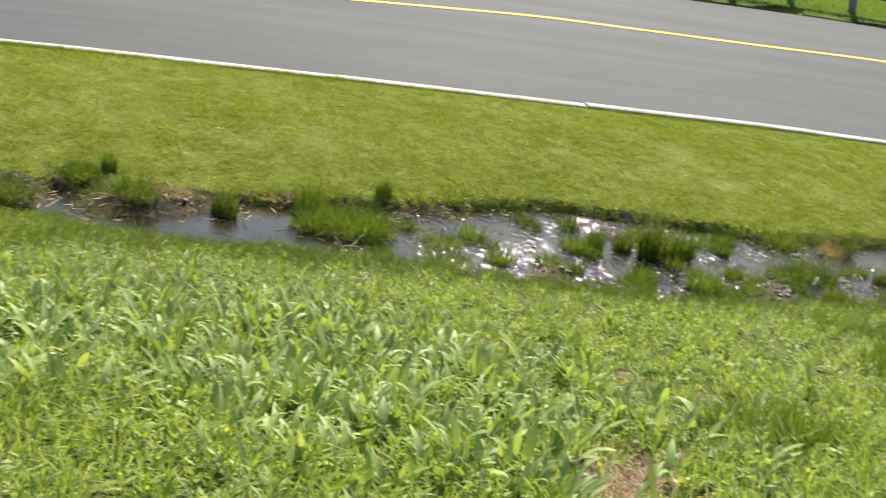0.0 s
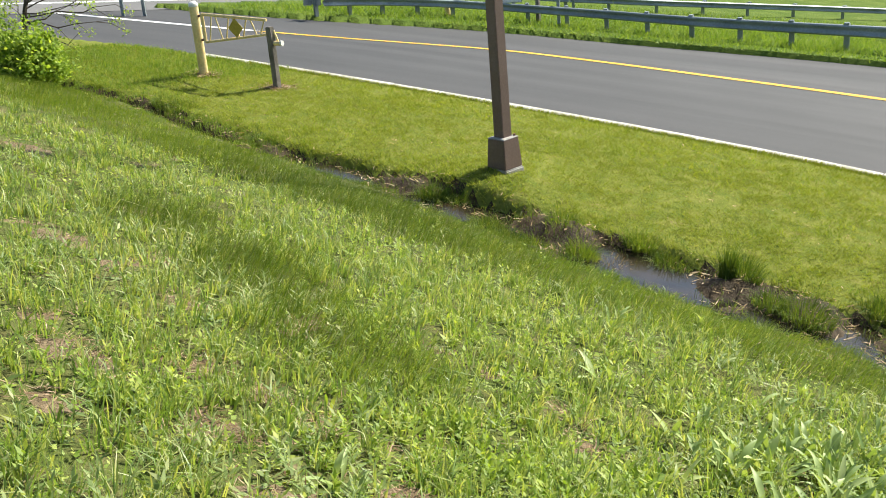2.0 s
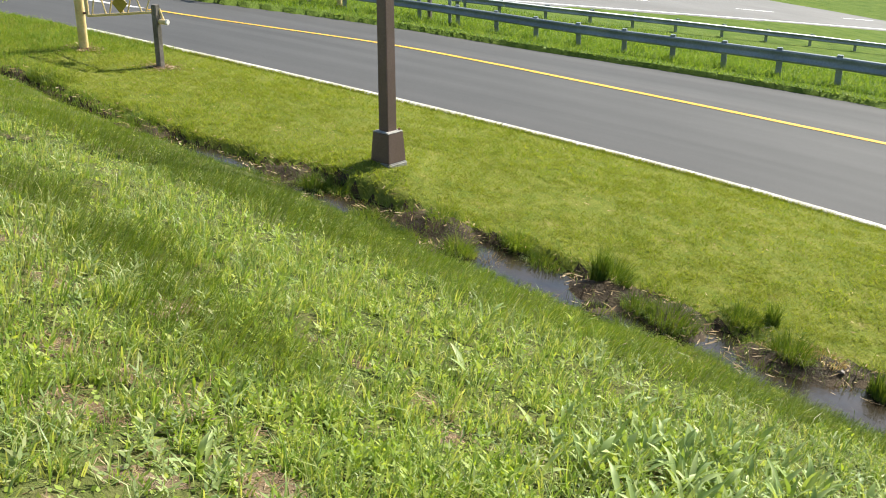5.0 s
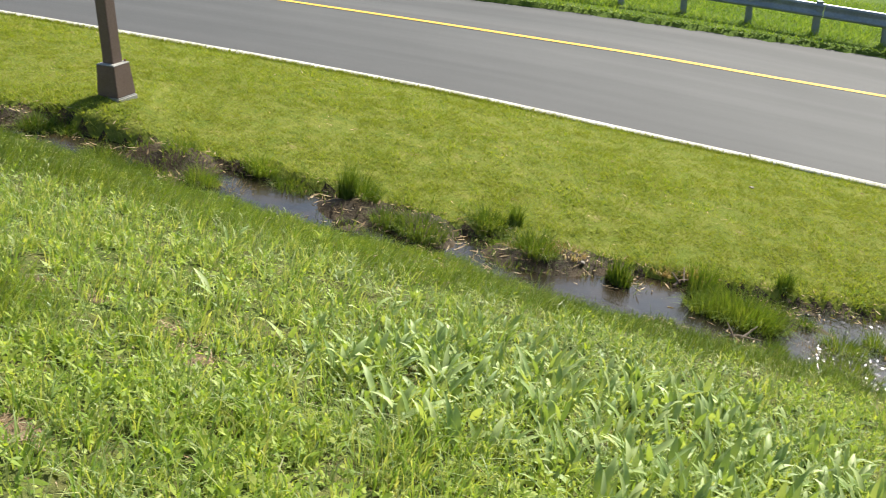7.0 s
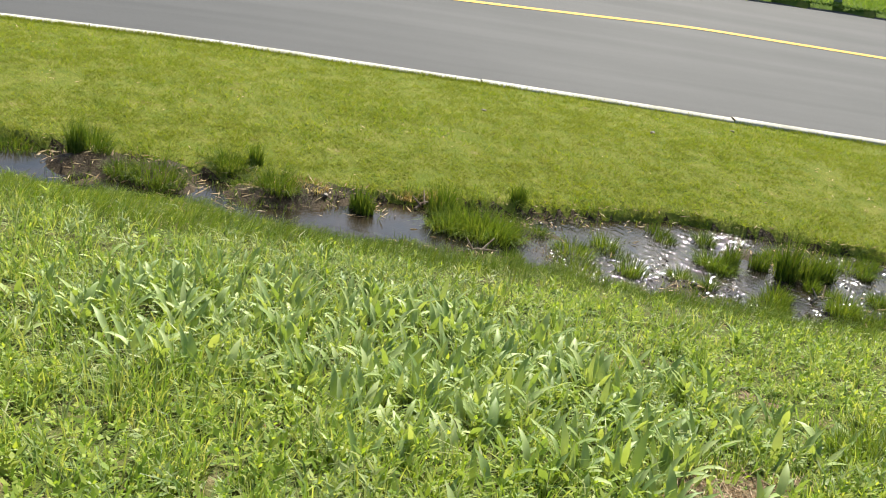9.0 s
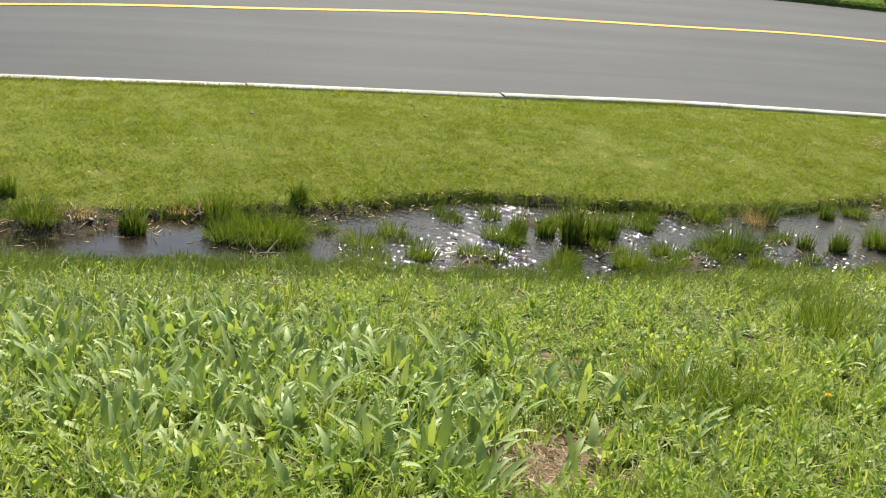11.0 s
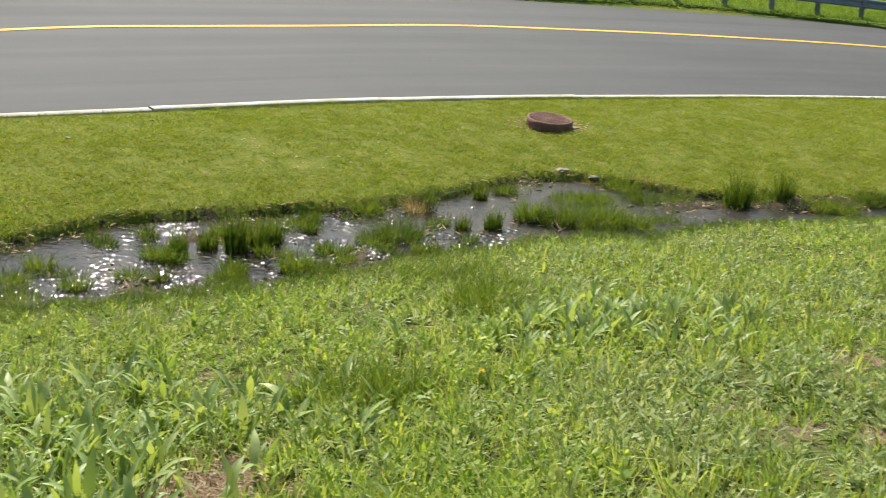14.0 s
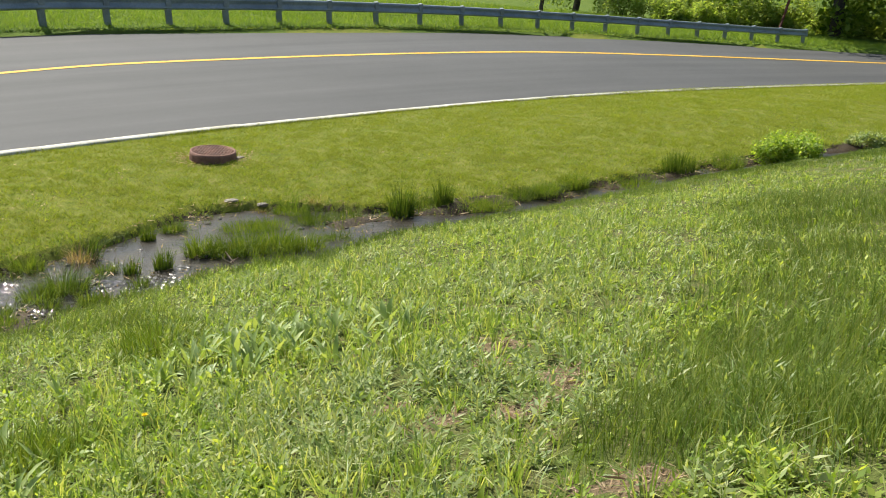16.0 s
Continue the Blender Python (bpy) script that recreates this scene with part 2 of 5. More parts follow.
def water_material():
    n = Nodes("stream_water")
    n.put(n.bsdf.inputs["Base Color"], n.ramp(n.noise(3.0, 3), [(0.4, (0.014, 0.012, 0.009)), (0.7, (0.036, 0.025, 0.014))]))
    still = n.add("ShaderNodeMapRange")
    n.bsdf.inputs["IOR"].default_value = 1.33
    n.bsdf.inputs["Specular IOR Level"].default_value = 0.5
    pos = n.coord()
    sep = n.add("ShaderNodeSeparateXYZ")
    n.tree.links.new(pos, sep.inputs[0])
    n.put(still.inputs[0], sep.outputs[0])
    for k, v in zip((1, 2, 3, 4), (1.7, 2.3, 0.09, 0.36)):
        still.inputs[k].default_value = v
    n.put(n.bsdf.inputs["Roughness"], still.outputs[0])
    rough_reach = n.add("ShaderNodeMapRange")
    n.put(rough_reach.inputs[0], sep.outputs[0])
    for k, v in zip((1, 2, 3, 4), (-2.6, -0.6, 0.08, 0.20)):
        rough_reach.inputs[k].default_value = v
    ripple = n.noise(16.0, 3.0, 0.65, pos)
    chop = n.noise(48.0, 2.0, 0.6, pos)
    both = n.mix(0.45, ripple, chop)
    node = n.add("ShaderNodeBump", Height=both, Distance=0.05)
    n.put(node.inputs["Strength"], rough_reach.outputs[0])
    n.tree.links.new(node.outputs["Normal"], n.bsdf.inputs["Normal"])
    return n.mat


WATER = water_material()


# ---- mesh helpers ----
def np_mesh(name, verts, faces, material, parent=None, label=""):
    """One mesh from arrays of corners and of triangles or quads."""
    verts, faces = np.asarray(verts, np.float32), np.asarray(faces, np.int32)
    me = bpy.data.meshes.new(name)
    me.vertices.add(len(verts))
    me.vertices.foreach_set("co", verts.ravel())
    k = faces.shape[1]
    me.loops.add(faces.size)
    me.loops.foreach_set("vertex_index", faces.ravel())
    me.polygons.add(len(faces))
    me.polygons.foreach_set("loop_start", np.arange(0, faces.size, k, dtype=np.int32))
    me.polygons.foreach_set("loop_total", np.full(len(faces), k, np.int32))
    for m in material if isinstance(material, (list, tuple)) else [material]:
        me.materials.append(m)
    me.update(calc_edges=True)
    me.validate()
    ob = new(name, me)
    if parent:
        ob.parent = parent
    return tagged(ob, label)


def part(name, bm, material, parent=None, label="", bevel=0.0):
    """Links a bmesh as one mesh object under a thing or under a part."""
    if bevel:
        bmesh.ops.bevel(bm, geom=bm.edges[:], offset=bevel, segments=2, affect="EDGES", clamp_overlap=True)
    me = bpy.data.meshes.new(name)
    bm.to_mesh(me)
    bm.free()
    me.materials.append(material)
    ob = new(name, me)
    if parent:
        ob.parent = parent
    return tagged(ob, label)


def box(sx, sy, sz, at=(0, 0, 0), m=None):
    bm = bmesh.new()
    bmesh.ops.create_cube(bm, size=1, matrix=(m or Matrix()) @ Matrix.Translation(at) @ Matrix.Diagonal((sx, sy, sz, 1)))
    return bm


def frustum(b, t, h, z=0.0):
    """A square block that narrows from side b to side t."""
    bm = bmesh.new()
    vs = [bm.verts.new((sx * s / 2, sy * s / 2, zz)) for s, zz in ((b, z), (t, z + h)) for sx, sy in ((-1, -1), (1, -1), (1, 1), (-1, 1))]
    for f in ((3, 2, 1, 0), (4, 5, 6, 7), (0, 1, 5, 4), (1, 2, 6, 5), (2, 3, 7, 6), (3, 0, 4, 7)):
        bm.faces.new([vs[i] for i in f])
    return bm


def rod(a, b, r, sides=10, r2=None):
    bm = bmesh.new()
    a, b = Vector(a), Vector(b)
    m = Matrix.Translation((a + b) / 2) @ (b - a).to_track_quat("Z", "Y").to_matrix().to_4x4()
    bmesh.ops.create_cone(bm, cap_ends=True, segments=sides, radius1=r, radius2=r if r2 is None else r2, depth=(b - a).length, matrix=m)
    return bm


def join(*bms):
    out = bms[0]
    for other in bms[1:]:
        me = bpy.data.meshes.new("tmp")
        other.to_mesh(me)
        other.free()
        out.from_mesh(me)
        bpy.data.meshes.remove(me)
    return out


def thing(name, at, rz=0.0, lean=False, label="", category="", group="", kind=""):
    ob = new(name)
    ob.empty_display_size = 0.1
    ob.matrix_world = Matrix.Translation(at) @ (lean or Matrix()) @ Matrix.Rotation(rz, 4, "Z")
    return tagged(ob, label, category, group, kind)


# ---- plan of the site ----
KERB = [1.57318e-05, -0.000185048, -0.0146317, 0.406425, 13.2556]
FAR_X = [-38, -12.4, -10.4, -9.6, -9.0, -8.5, -7.5, -6.5, -5.55, -4.5, -3.55, -2.86, -1.75, -1.08, -0.3, 0.4, 1.14, 2.0, 2.9, 3.6, 4.2, 4.7, 5.5, 7.4, 8.25, 10.5, 13.3, 38]
FAR_Y = [-7.6, 4.0, 4.4, 4.66, 4.98, 5.3, 5.62, 6.0, 6.38, 6.78, 7.14, 7.5, 8.3, 8.88, 9.15, 9.3, 9.5, 9.98, 10.7, 10.75, 10.5, 10.28, 10.2, 10.35, 10.56, 11.05, 11.5, 14.2]
NEAR_X = [-38, -12.4, -9.6, -8.2, -6.9, -5.75, -5.0, -4.17, -3.13, -2.45, -1.5, -0.95, -0.4, 0.4, 1.06, 1.7, 2.47, 3.3, 4.26, 5.25, 7.4, 8.3, 10.5, 13.3, 38]
NEAR_Y = [-8.1, 3.7, 4.35, 4.8, 5.15, 5.5, 5.78, 6.1, 6.33, 6.62, 6.85, 7.05, 7.2, 7.45, 7.8, 8.2, 8.6, 8.62, 9.1, 9.35, 9.85, 10.1, 10.55, 11.0, 13.3]


def smooth(e0, e1, v):
    s = np.clip((v - e0) / (e1 - e0), 0, 1)
    return s * s * (3 - 2 * s)


LUMPS = rng.uniform(0, 1, (64, 64))


def lumps(u, v):
    """Smooth random swells between 0 and 1, one a unit."""
    i, j = np.floor(u).astype(int), np.floor(v).astype(int)
    a, c = u - i, v - j
    a, c = a * a * (3 - 2 * a), c * c * (3 - 2 * c)
    w = lambda p, q: LUMPS[(i + p) % 64, (j + q) % 64]
    return (w(0, 0) * (1 - a) + w(1, 0) * a) * (1 - c) + (w(0, 1) * (1 - a) + w(1, 1) * a) * c


def far_edge(x):
    return np.interp(x, FAR_X, FAR_Y) + 0.10 * (lumps(x * 1.7, x * 0 + 0.3) - 0.5) + 0.10 * (lumps(x * 5.1, x * 0 + 5.3) - 0.5)


def near_edge(x):
    return np.interp(x, NEAR_X, NEAR_Y) + 0.14 * (lumps(x * 2.1, x * 0 + 9.3) - 0.5) + 0.12 * (lumps(x * 6.1, x * 0 + 15.3) - 0.5)


def fall(x):
    """How the site falls away to both sides along the ramp."""
    left, right = np.clip(-x - 6, 0, 34), np.clip(x - 8, 0, 60)
    return -0.0035 * np.minimum(left, 8) * (2 * left - np.minimum(left, 8)) - 0.0013 * np.minimum(right, 11) * (2 * right - np.minimum(right, 11))


def kerb_y(x):
    shift = np.interp(x, [-14.0, -11.0, -9.0, -7.0, -5.0, -3.5, -2.0, -0.5, 1.0, 3.0, 6.0, 10.0, 14.0], [-0.11, -0.04, -0.01, -0.0, -0.09, -0.11, -0.18, -0.26, -0.22, -0.23, -0.25, -0.11, -0.02])
    return shift - 0.11 * np.exp(-((x + 3) / 2.6) ** 2) + np.polyval(KERB, np.clip(x, -15, 20)) + np.where(x < -15, (x + 15) * 0.75, 0) + np.where(x > 20, (x - 20) * 0.02, 0)


def bank(x, y):
    """Superelevation of the ramp, rising away from the kerb."""
    return 0.04 * np.clip(y - kerb_y(x), 0, 15) * smooth(-16, -5, x) * smooth(34, 14, x)


def ground_z(x, y):
    x, y = np.asarray(x, float), np.asarray(y, float)
    fe, ne = far_edge(x), near_edge(x)
    lawn = np.where(y > fe, -0.17 * np.clip(1 - (y - fe) / 2.4, 0, 1) ** 1.3, 0) * (1 - np.exp(-((x + 7.98) ** 2 + (y - 6.1) ** 2) / 0.4))
    slope = -0.15 + 0.206 * np.clip(ne - y, 0, 7.5)
    across = np.clip((y - ne) / np.maximum(fe - ne, 0.1), 0, 1)
    silt = smooth(0.35, 0.75, across) * (smooth(-2.6, -3.6, x) * (1 - np.exp(-((x + 6.0) / 0.45) ** 2)) * (1 - np.exp(-((x + 9.0) / 0.5) ** 2)) + 0.8 * smooth(3.6, 5.2, x)) + 0.5 * smooth(0.25, 0.0, across)
    bed = -0.32 + 0.045 * np.sin(3.1 * x + 1.7 * y) * np.sin(2.3 * y - 1.1 * x) + 0.17 * (lumps(x * 3, y * 3) - 0.45) + 0.05 * (lumps(x * 9, y * 9) - 0.5) + 0.10 * silt
    lip = smooth(0.0, 0.05 + 0.16 * lumps(x * 3.3, y * 0 + 2.5), y - fe)
    lipn = smooth(0.0, 0.30, ne - y)
    z = np.where(y >= fe, bed + (lawn - bed) * lip, np.where(y <= ne, bed + (slope - bed) * lipn, bed))
    return z + fall(x) + bank(x, y)


def curve(xs, ys, x):
    """A smooth line through the given places."""
    xs, ys, x = np.array(xs, float), np.array(ys, float), np.asarray(x, float)
    m = np.gradient(ys, xs)
    i = np.clip(np.searchsorted(xs, x) - 1, 0, len(xs) - 2)
    h = xs[i + 1] - xs[i]
    t = np.clip((x - xs[i]) / h, 0, 1)
    return ((1 + 2 * t) * (1 - t) ** 2 * ys[i] + t * (1 - t) ** 2 * h * m[i] + t * t * (3 - 2 * t) * ys[i + 1] + t * t * (t - 1) * h * m[i + 1])


def edge_y(x):
    return curve([-26, -19.6, -18.8, -17.2, -14, -12.2, -10.2, -7.2, -4.9, -3.3, -1.9, 2.8, 7, 12, 16, 20, 24, 40], [1.5, 8.3, 9.3, 11.9, 14.8, 16.0, 17.1, 18.7, 20.5, 21.8, 22.8, 25.0, 25.4, 25.5, 24.9, 24.4, 23.7, 20.5], x)


def yellow_y(x):
    return curve([-26, -16.6, -14.6, -13, -11.5, -10, -8.5, -6.9, -5.5, -4.2, -2.7, -0.8, 1.2, 3.4, 6.5, 10, 13.5, 17, 21, 24, 40], [-0.75, 8.48, 10.91, 11.82, 12.52, 13.29, 14.14, 15.17, 16.03, 16.96, 18.01, 18.89, 19.78, 20.74, 21.34, 21.7, 21.82, 21.42, 21.04, 20.71, 18.76], x)


def site_z(x, y):
    return fall(x) + bank(x, y)


def highway_x(y):
    return np.interp(y, [-60, 4, 11, 25, 34, 90], [-4, -19.6, -21.2, -22.0, -22.4, -24])


def steps(*spans):
    out = [spans[0][0]]
    for a, b, s0, s1 in spans:
        v = a
        while v < b - 1e-6:
            f = (v - a) / (b - a)
            v = min(b, v + s0 + (s1 - s0) * f)
            out.append(v)
    return np.array(out)


def grid_faces(nx, ny):
    i = np.arange((nx - 1) * (ny - 1))
    r, c = i // (nx - 1), i % (nx - 1)
    a = r * nx + c
    return np.stack([a, a + 1, a + nx + 1, a + nx], 1)


def build_ground():
    xs = steps((-2500, -60, 400, 20), (-60, -27, 6, 0.8), (-27, -15, 0.25, 0.2), (-15, 15, 0.10, 0.10), (15, 45, 0.3, 3), (45, 2500, 10, 500))
    ys = steps((-2500, -10, 500, 4), (-10, -0.6, 2, 0.3), (-0.6, 1, 0.1, 0.075), (1, 17, 0.075, 0.075), (17, 40, 0.3, 2), (40, 2500, 5, 500))
    x, y = np.meshgrid(xs, ys)
    z = ground_z(x, y)
    z += 0.02 * np.sin(2.1 * x + 0.4) * np.sin(1.7 * y) * (y < near_edge(x) - 0.4)
    ky, ey = kerb_y(x), edge_y(x)
    under = (y > ky + 0.06) & (y < ey - 0.05) & (x > -27) & (x < 40)
    z = np.where(under, site_z(x, y) - 0.24, z)
    hx = highway_x(y)
    z = np.where((x < hx - 0.3) & (x > hx - 23.7 * (1 + np.clip((y - 22) / 30, 0, 1.5))) & (y > -60) & (y < 88), z - 0.20, z)
    z = np.where(y < 0.5, np.minimum(z, 1.45 + fall(x)), z)
    r = np.maximum(np.hypot(x, y), 1)
    z += (0.12 * x + 0.14 * y) * np.clip(1 - 60 / r, 0, 1)
    faces = grid_faces(len(xs), len(ys))
    ob = np_mesh("ground", np.stack([x, y, z], -1).reshape(-1, 3), faces, [LAWN_SOIL, BANK_SOIL, MUD, VERGE_SOIL, BARE_SOIL])
    cx, cy = x.ravel()[faces].mean(1), y.ravel()[faces].mean(1)
    slot = np.where(cy > far_edge(cx) + 0.07, 0, np.where(cy < near_edge(cx) - 0.12, 1, 2)).astype(np.int32)
    slot = np.where((cy > edge_y(cx) - 0.3) | (cx < -19.0) | (cx > 30), 3, slot).astype(np.int32)
    ob.data.polygons.foreach_set("material_index", slot)
    ob.data.polygons.foreach_set("use_smooth", np.ones(len(faces), bool))
    return tagged(ob, "grassy ground with a shallow ditch below a slope", "ground", kind="structure")


ground = build_ground()


def ribbon(name, xs, lo, hi, lift, material, rows=6, label="", category="road", thick=0.0):
    """A strip laid on the site between two lines."""
    f = np.linspace(0, 1, rows)[:, None]
    x = np.broadcast_to(xs, (rows, len(xs)))
    y = lo[None] * (1 - f) + hi[None] * f
    z = site_z(x, y) + lift
    ob = np_mesh(name, np.stack([x, y, z], -1).reshape(-1, 3), grid_faces(len(xs), rows), material)
    ob.data.polygons.foreach_set("use_smooth", np.ones(len(ob.data.polygons), bool))
    corner = np.empty(len(ob.data.loops), np.int32)
    ob.data.loops.foreach_get("vertex_index", corner)
    uv = np.stack([x * 0.05, (y - lo[None]) * 1.1], -1).reshape(-1, 2)
    ob.data.uv_layers.new(name="UVMap").data.foreach_set("uv", uv[corner].astype(np.float32).ravel())
    return tagged(ob, label, category, kind="structure")


rx = np.arange(-26, 40.1, 0.4)
ribbon("road", rx, kerb_y(rx) + 0.02, edge_y(rx), -0.09, RAMP_ASPHALT, 24, "smooth grey asphalt ramp with a wide curve", "road")
yx = np.arange(-17.2, 40, 0.3)
ribbon("yellow_line", yx, yellow_y(yx) - 0.10, yellow_y(yx) + 0.10, -0.084, YELLOW_PAINT, 2, "solid yellow edge line painted on asphalt", "road marking")
wx = np.arange(-26, -17.2, 0.3)
ribbon("white_line", wx, yellow_y(wx) - 0.12, yellow_y(wx) + 0.12, -0.084, WHITE_PAINT, 2, "solid white edge line painted on asphalt", "road marking")


def build_highway():
    ys = np.arange(-60, 90, 2.0)
    def strip(name, a, b, lift, material, label, category, y0=-60, y1=90):
        yy = ys[(ys >= y0) & (ys <= y1)]
        n = 7
        f = np.linspace(0, 1, n)[:, None]
        x = highway_x(yy)[None] - (a + (b - a) * f) * (1 + (b > 20) * np.clip((yy - 22) / 30, 0, 1.5)[None])
        y = np.broadcast_to(yy, x.shape)
        ob = np_mesh(name, np.stack([x, y, site_z(x, y) + lift], -1).reshape(-1, 3), grid_faces(len(yy), n)[:, ::-1], material)
        return tagged(ob, label, category, kind="structure")
    strip("highway", 0, 24, -0.082, OLD_ASPHALT, "pale worn asphalt highway beyond the median grass", "road")
    strip("highway_edge_line", 1.3, 1.5, -0.076, WHITE_PAINT, "solid white edge line on the pale highway", "road marking")
    strip("highway_far_line", 12.6, 12.8, -0.076, YELLOW_PAINT, "solid yellow line at the far side of the highway", "road marking")
    for k in range(10):
        y0 = -6 + 9 * k
        yy = np.array([y0, y0 + 1.5, y0 + 3.0])
        x = highway_x(yy)
        v = [(xx - d, yv, site_z(xx - d, yv) - 0.076) for d in (4.9, 5.05) for xx, yv in zip(x, yy)]
        tagged(np_mesh("lane_dash", v, [[3, 4, 1, 0], [4, 5, 2, 1]], WHITE_PAINT), "white dashed lane marking on pale asphalt", "road marking", "lane dashes", "structure")


build_highway()


def build_kerb():
    top = tagged(new("kerb"), "pale concrete kerb between mown lawn and asphalt", "kerb", kind="structure")
    x = -14.3
    k = 0
    while x < 26:
        n = 5
        ln = 3.0 / math.hypot(1, float(kerb_y(x + 1) - kerb_y(x)))
        px = np.linspace(x, x + ln - 0.012, n)
        sink = 0.004 + 0.018 * float(smooth(-5.0, -2.0, x)) - 0.012 * float(smooth(1.0, 3.0, x)) + 0.002 * rng.standard_normal()
        prof = ((-0.085, -0.3), (-0.085, -0.004), (-0.07, 0.012), (0.09, 0.010), (0.112, -0.014), (0.125, -0.3))
        v = []
        for q in px:
            sl = float(kerb_y(q + 0.05) - kerb_y(q - 0.05)) / 0.1
            nx, ny = -sl / math.hypot(1, sl), 1 / math.hypot(1, sl)
            for o, h in prof:
                yy = float(kerb_y(q)) + o * ny
                v.append((q + o * nx, yy, float(fall(q)) + h + sink))
        m = len(prof)
        f = [[i * m + j, (i + 1) * m + j, (i + 1) * m + j + 1, i * m + j + 1] for i in range(n - 1) for j in range(m - 1)]
        ob = np_mesh("kerb_stone", v, f, KERB_STONE, top)
        x += ln
        k += 1


build_kerb()


def build_water():
    waves = [(rng.gamma(4, 0.0085) + 0.022, rng.uniform(0, 2 * math.pi)) for k in range(24)]

    def reach(xs, rows):
        f = np.linspace(0, 1, rows)[:, None]
        x = np.broadcast_to(xs, (rows, len(xs)))
        y = (near_edge(xs) - 0.15) * (1 - f) + (far_edge(xs) + 0.06) * f
        z = fall(x) - 0.24
        lively = (0.08 + 0.35 * smooth(-3.6, -3.1, x) * smooth(0.6, 0.3, f) + 0.50 * smooth(-1.3, -0.3, x) * smooth(2.3, 1.7, x) + 0.16 * smooth(-2.2, -1.4, x) * smooth(0.0, -0.8, x) + 0.4 * smooth(1.4, 1.8, x) * smooth(3.0, 2.2, x) * smooth(0.3, 0.1, f)
                  + 0.3 * smooth(4.6, 5.0, x) * smooth(6.4, 5.6, x)) * (0.25 + 1.60 * smooth(0.25, 0.62, lumps(x * 5.1 + 9, y * 5.1)))
        for k, (wave, az) in enumerate(waves):
            z = z + lively * 0.09 * wave / 6.283 * np.sin(6.283 / wave * (x * math.cos(az) + y * math.sin(az)) + 3.0 * lumps(x * 5 + k, y * 5) + k)
        return np.stack([x, y, z], -1).reshape(-1, 3), grid_faces(len(xs), rows)

    vs, fs = [], []
    for xs, rows in ((np.linspace(-14, -1.8, 300), 44), (np.linspace(-1.8, 2.6, 430), 150), (np.linspace(2.6, 14.5, 300), 44)):
        v, f = reach(xs, rows)
        fs.append(f + sum(len(q) for q in vs))
        vs.append(v)
    ob = np_mesh("water", np.concatenate(vs), np.concatenate(fs), WATER)
    ob.data.polygons.foreach_set("use_smooth", np.ones(len(ob.data.polygons), bool))
    tagged(ob, "shallow clear stream glinting over mud", "water", kind="structure")


build_water()


# ---- guard rails ----
def build_guard_rail(name, places, heights, label, flare=False):
    """A steel beam on posts; places are the feet, in order."""
    base = Vector((places[0][0], places[0][1], float(site_z(*places[0]))))
    top = thing(name, base, label=label, category="guard rail", group="guard rails")
    pts = [Vector((x, y, float(site_z(x, y)))) - base for x, y in places]
    prof = ((0.00, 0.0), (0.055, 0.04), (0.055, 0.10), (0.012, 0.17), (0.012, 0.26), (0.055, 0.33), (0.055, 0.39), (0.0, 0.43))
    for i, p in enumerate(pts):
        q = pts[min(i + 1, len(pts) - 1)] - pts[max(i - 1, 0)]
        d = Vector((q.x, q.y, 0)).normalized()
        nrm = Vector((d.y, -d.x, 0))
        h = heights[i]
        m = Matrix.Translation(p) @ LEAN @ Matrix(((d.x, nrm.x, 0, 0), (d.y, nrm.y, 0, 0), (0, 0, 1, 0), (0, 0, 0, 1)))
        s = h / 0.70
        post = part("post", join(box(0.15 * s, 0.012, h + 0.25, (0, -0.02, h / 2 - 0.13), m), box(0.012, 0.10 * s, h + 0.25, (0, -0.06, h / 2 - 0.13), m), box(0.15 * s, 0.012, h + 0.25, (0, -0.11 * s, h / 2 - 0.13), m)), GALVANISED, top)
        part("blockout", box(0.14 * s, 0.11, 0.36 * s, (0, 0.045, h - 0.13 * s), m), GALVANISED, post, bevel=0.006)
        if i < len(pts) - 1:
            p2, h2 = pts[i + 1], heights[i + 1]
            v = []
            for pp, hh in ((p, h), (p2, h2)):
                k = 0.31 * hh / 0.70 / 0.43
                for o, z in prof:
                    v.append(pp + nrm * (0.11 + o) + Vector((0, 0, hh - 0.31 * hh / 0.70 + z * k)))
                for o, z in reversed(prof):
                    v.append(pp + nrm * (0.105 + o) + Vector((0, 0, hh - 0.31 * hh / 0.70 + z * k)))
            n = len(prof) * 2
            part_f = [[j, (j + 1) % n, n + (j + 1) % n, n + j] for j in range(n)]
            np_mesh("beam", [tuple(a) for a in v], part_f, GALVANISED, top)
    if flare:
        p, d = pts[0], (pts[0] - pts[1]).normalized()
        part("end_terminal", join(box(0.30, 0.04, 0.12, tuple(p + Vector((0, 0, heights[0] - 0.08)) + d * 0.12), None), box(0.04, 0.16, 0.15, tuple(p + Vector((0, 0, heights[0] - 0.08)) + d * 0.26), None)), GALVANISED, top, "squared steel end terminal")
    return top


def rail_y(x):
    return curve([-18.9, -17.7, -16.4, -14.6, -12.6, -10.5, -8.8, -7.5, -6.1, -4.9, -1, 3.4, 6.4, 9.3, 13.2, 16.5, 20, 23.3, 25.4], [12.3, 13.5, 14.8, 16.1, 17.4, 18.5, 19.3, 19.9, 20.6, 21.4, 24.0, 25.9, 26.2, 26.3, 26.1, 25.6, 25.1, 24.8, 24.6], x)


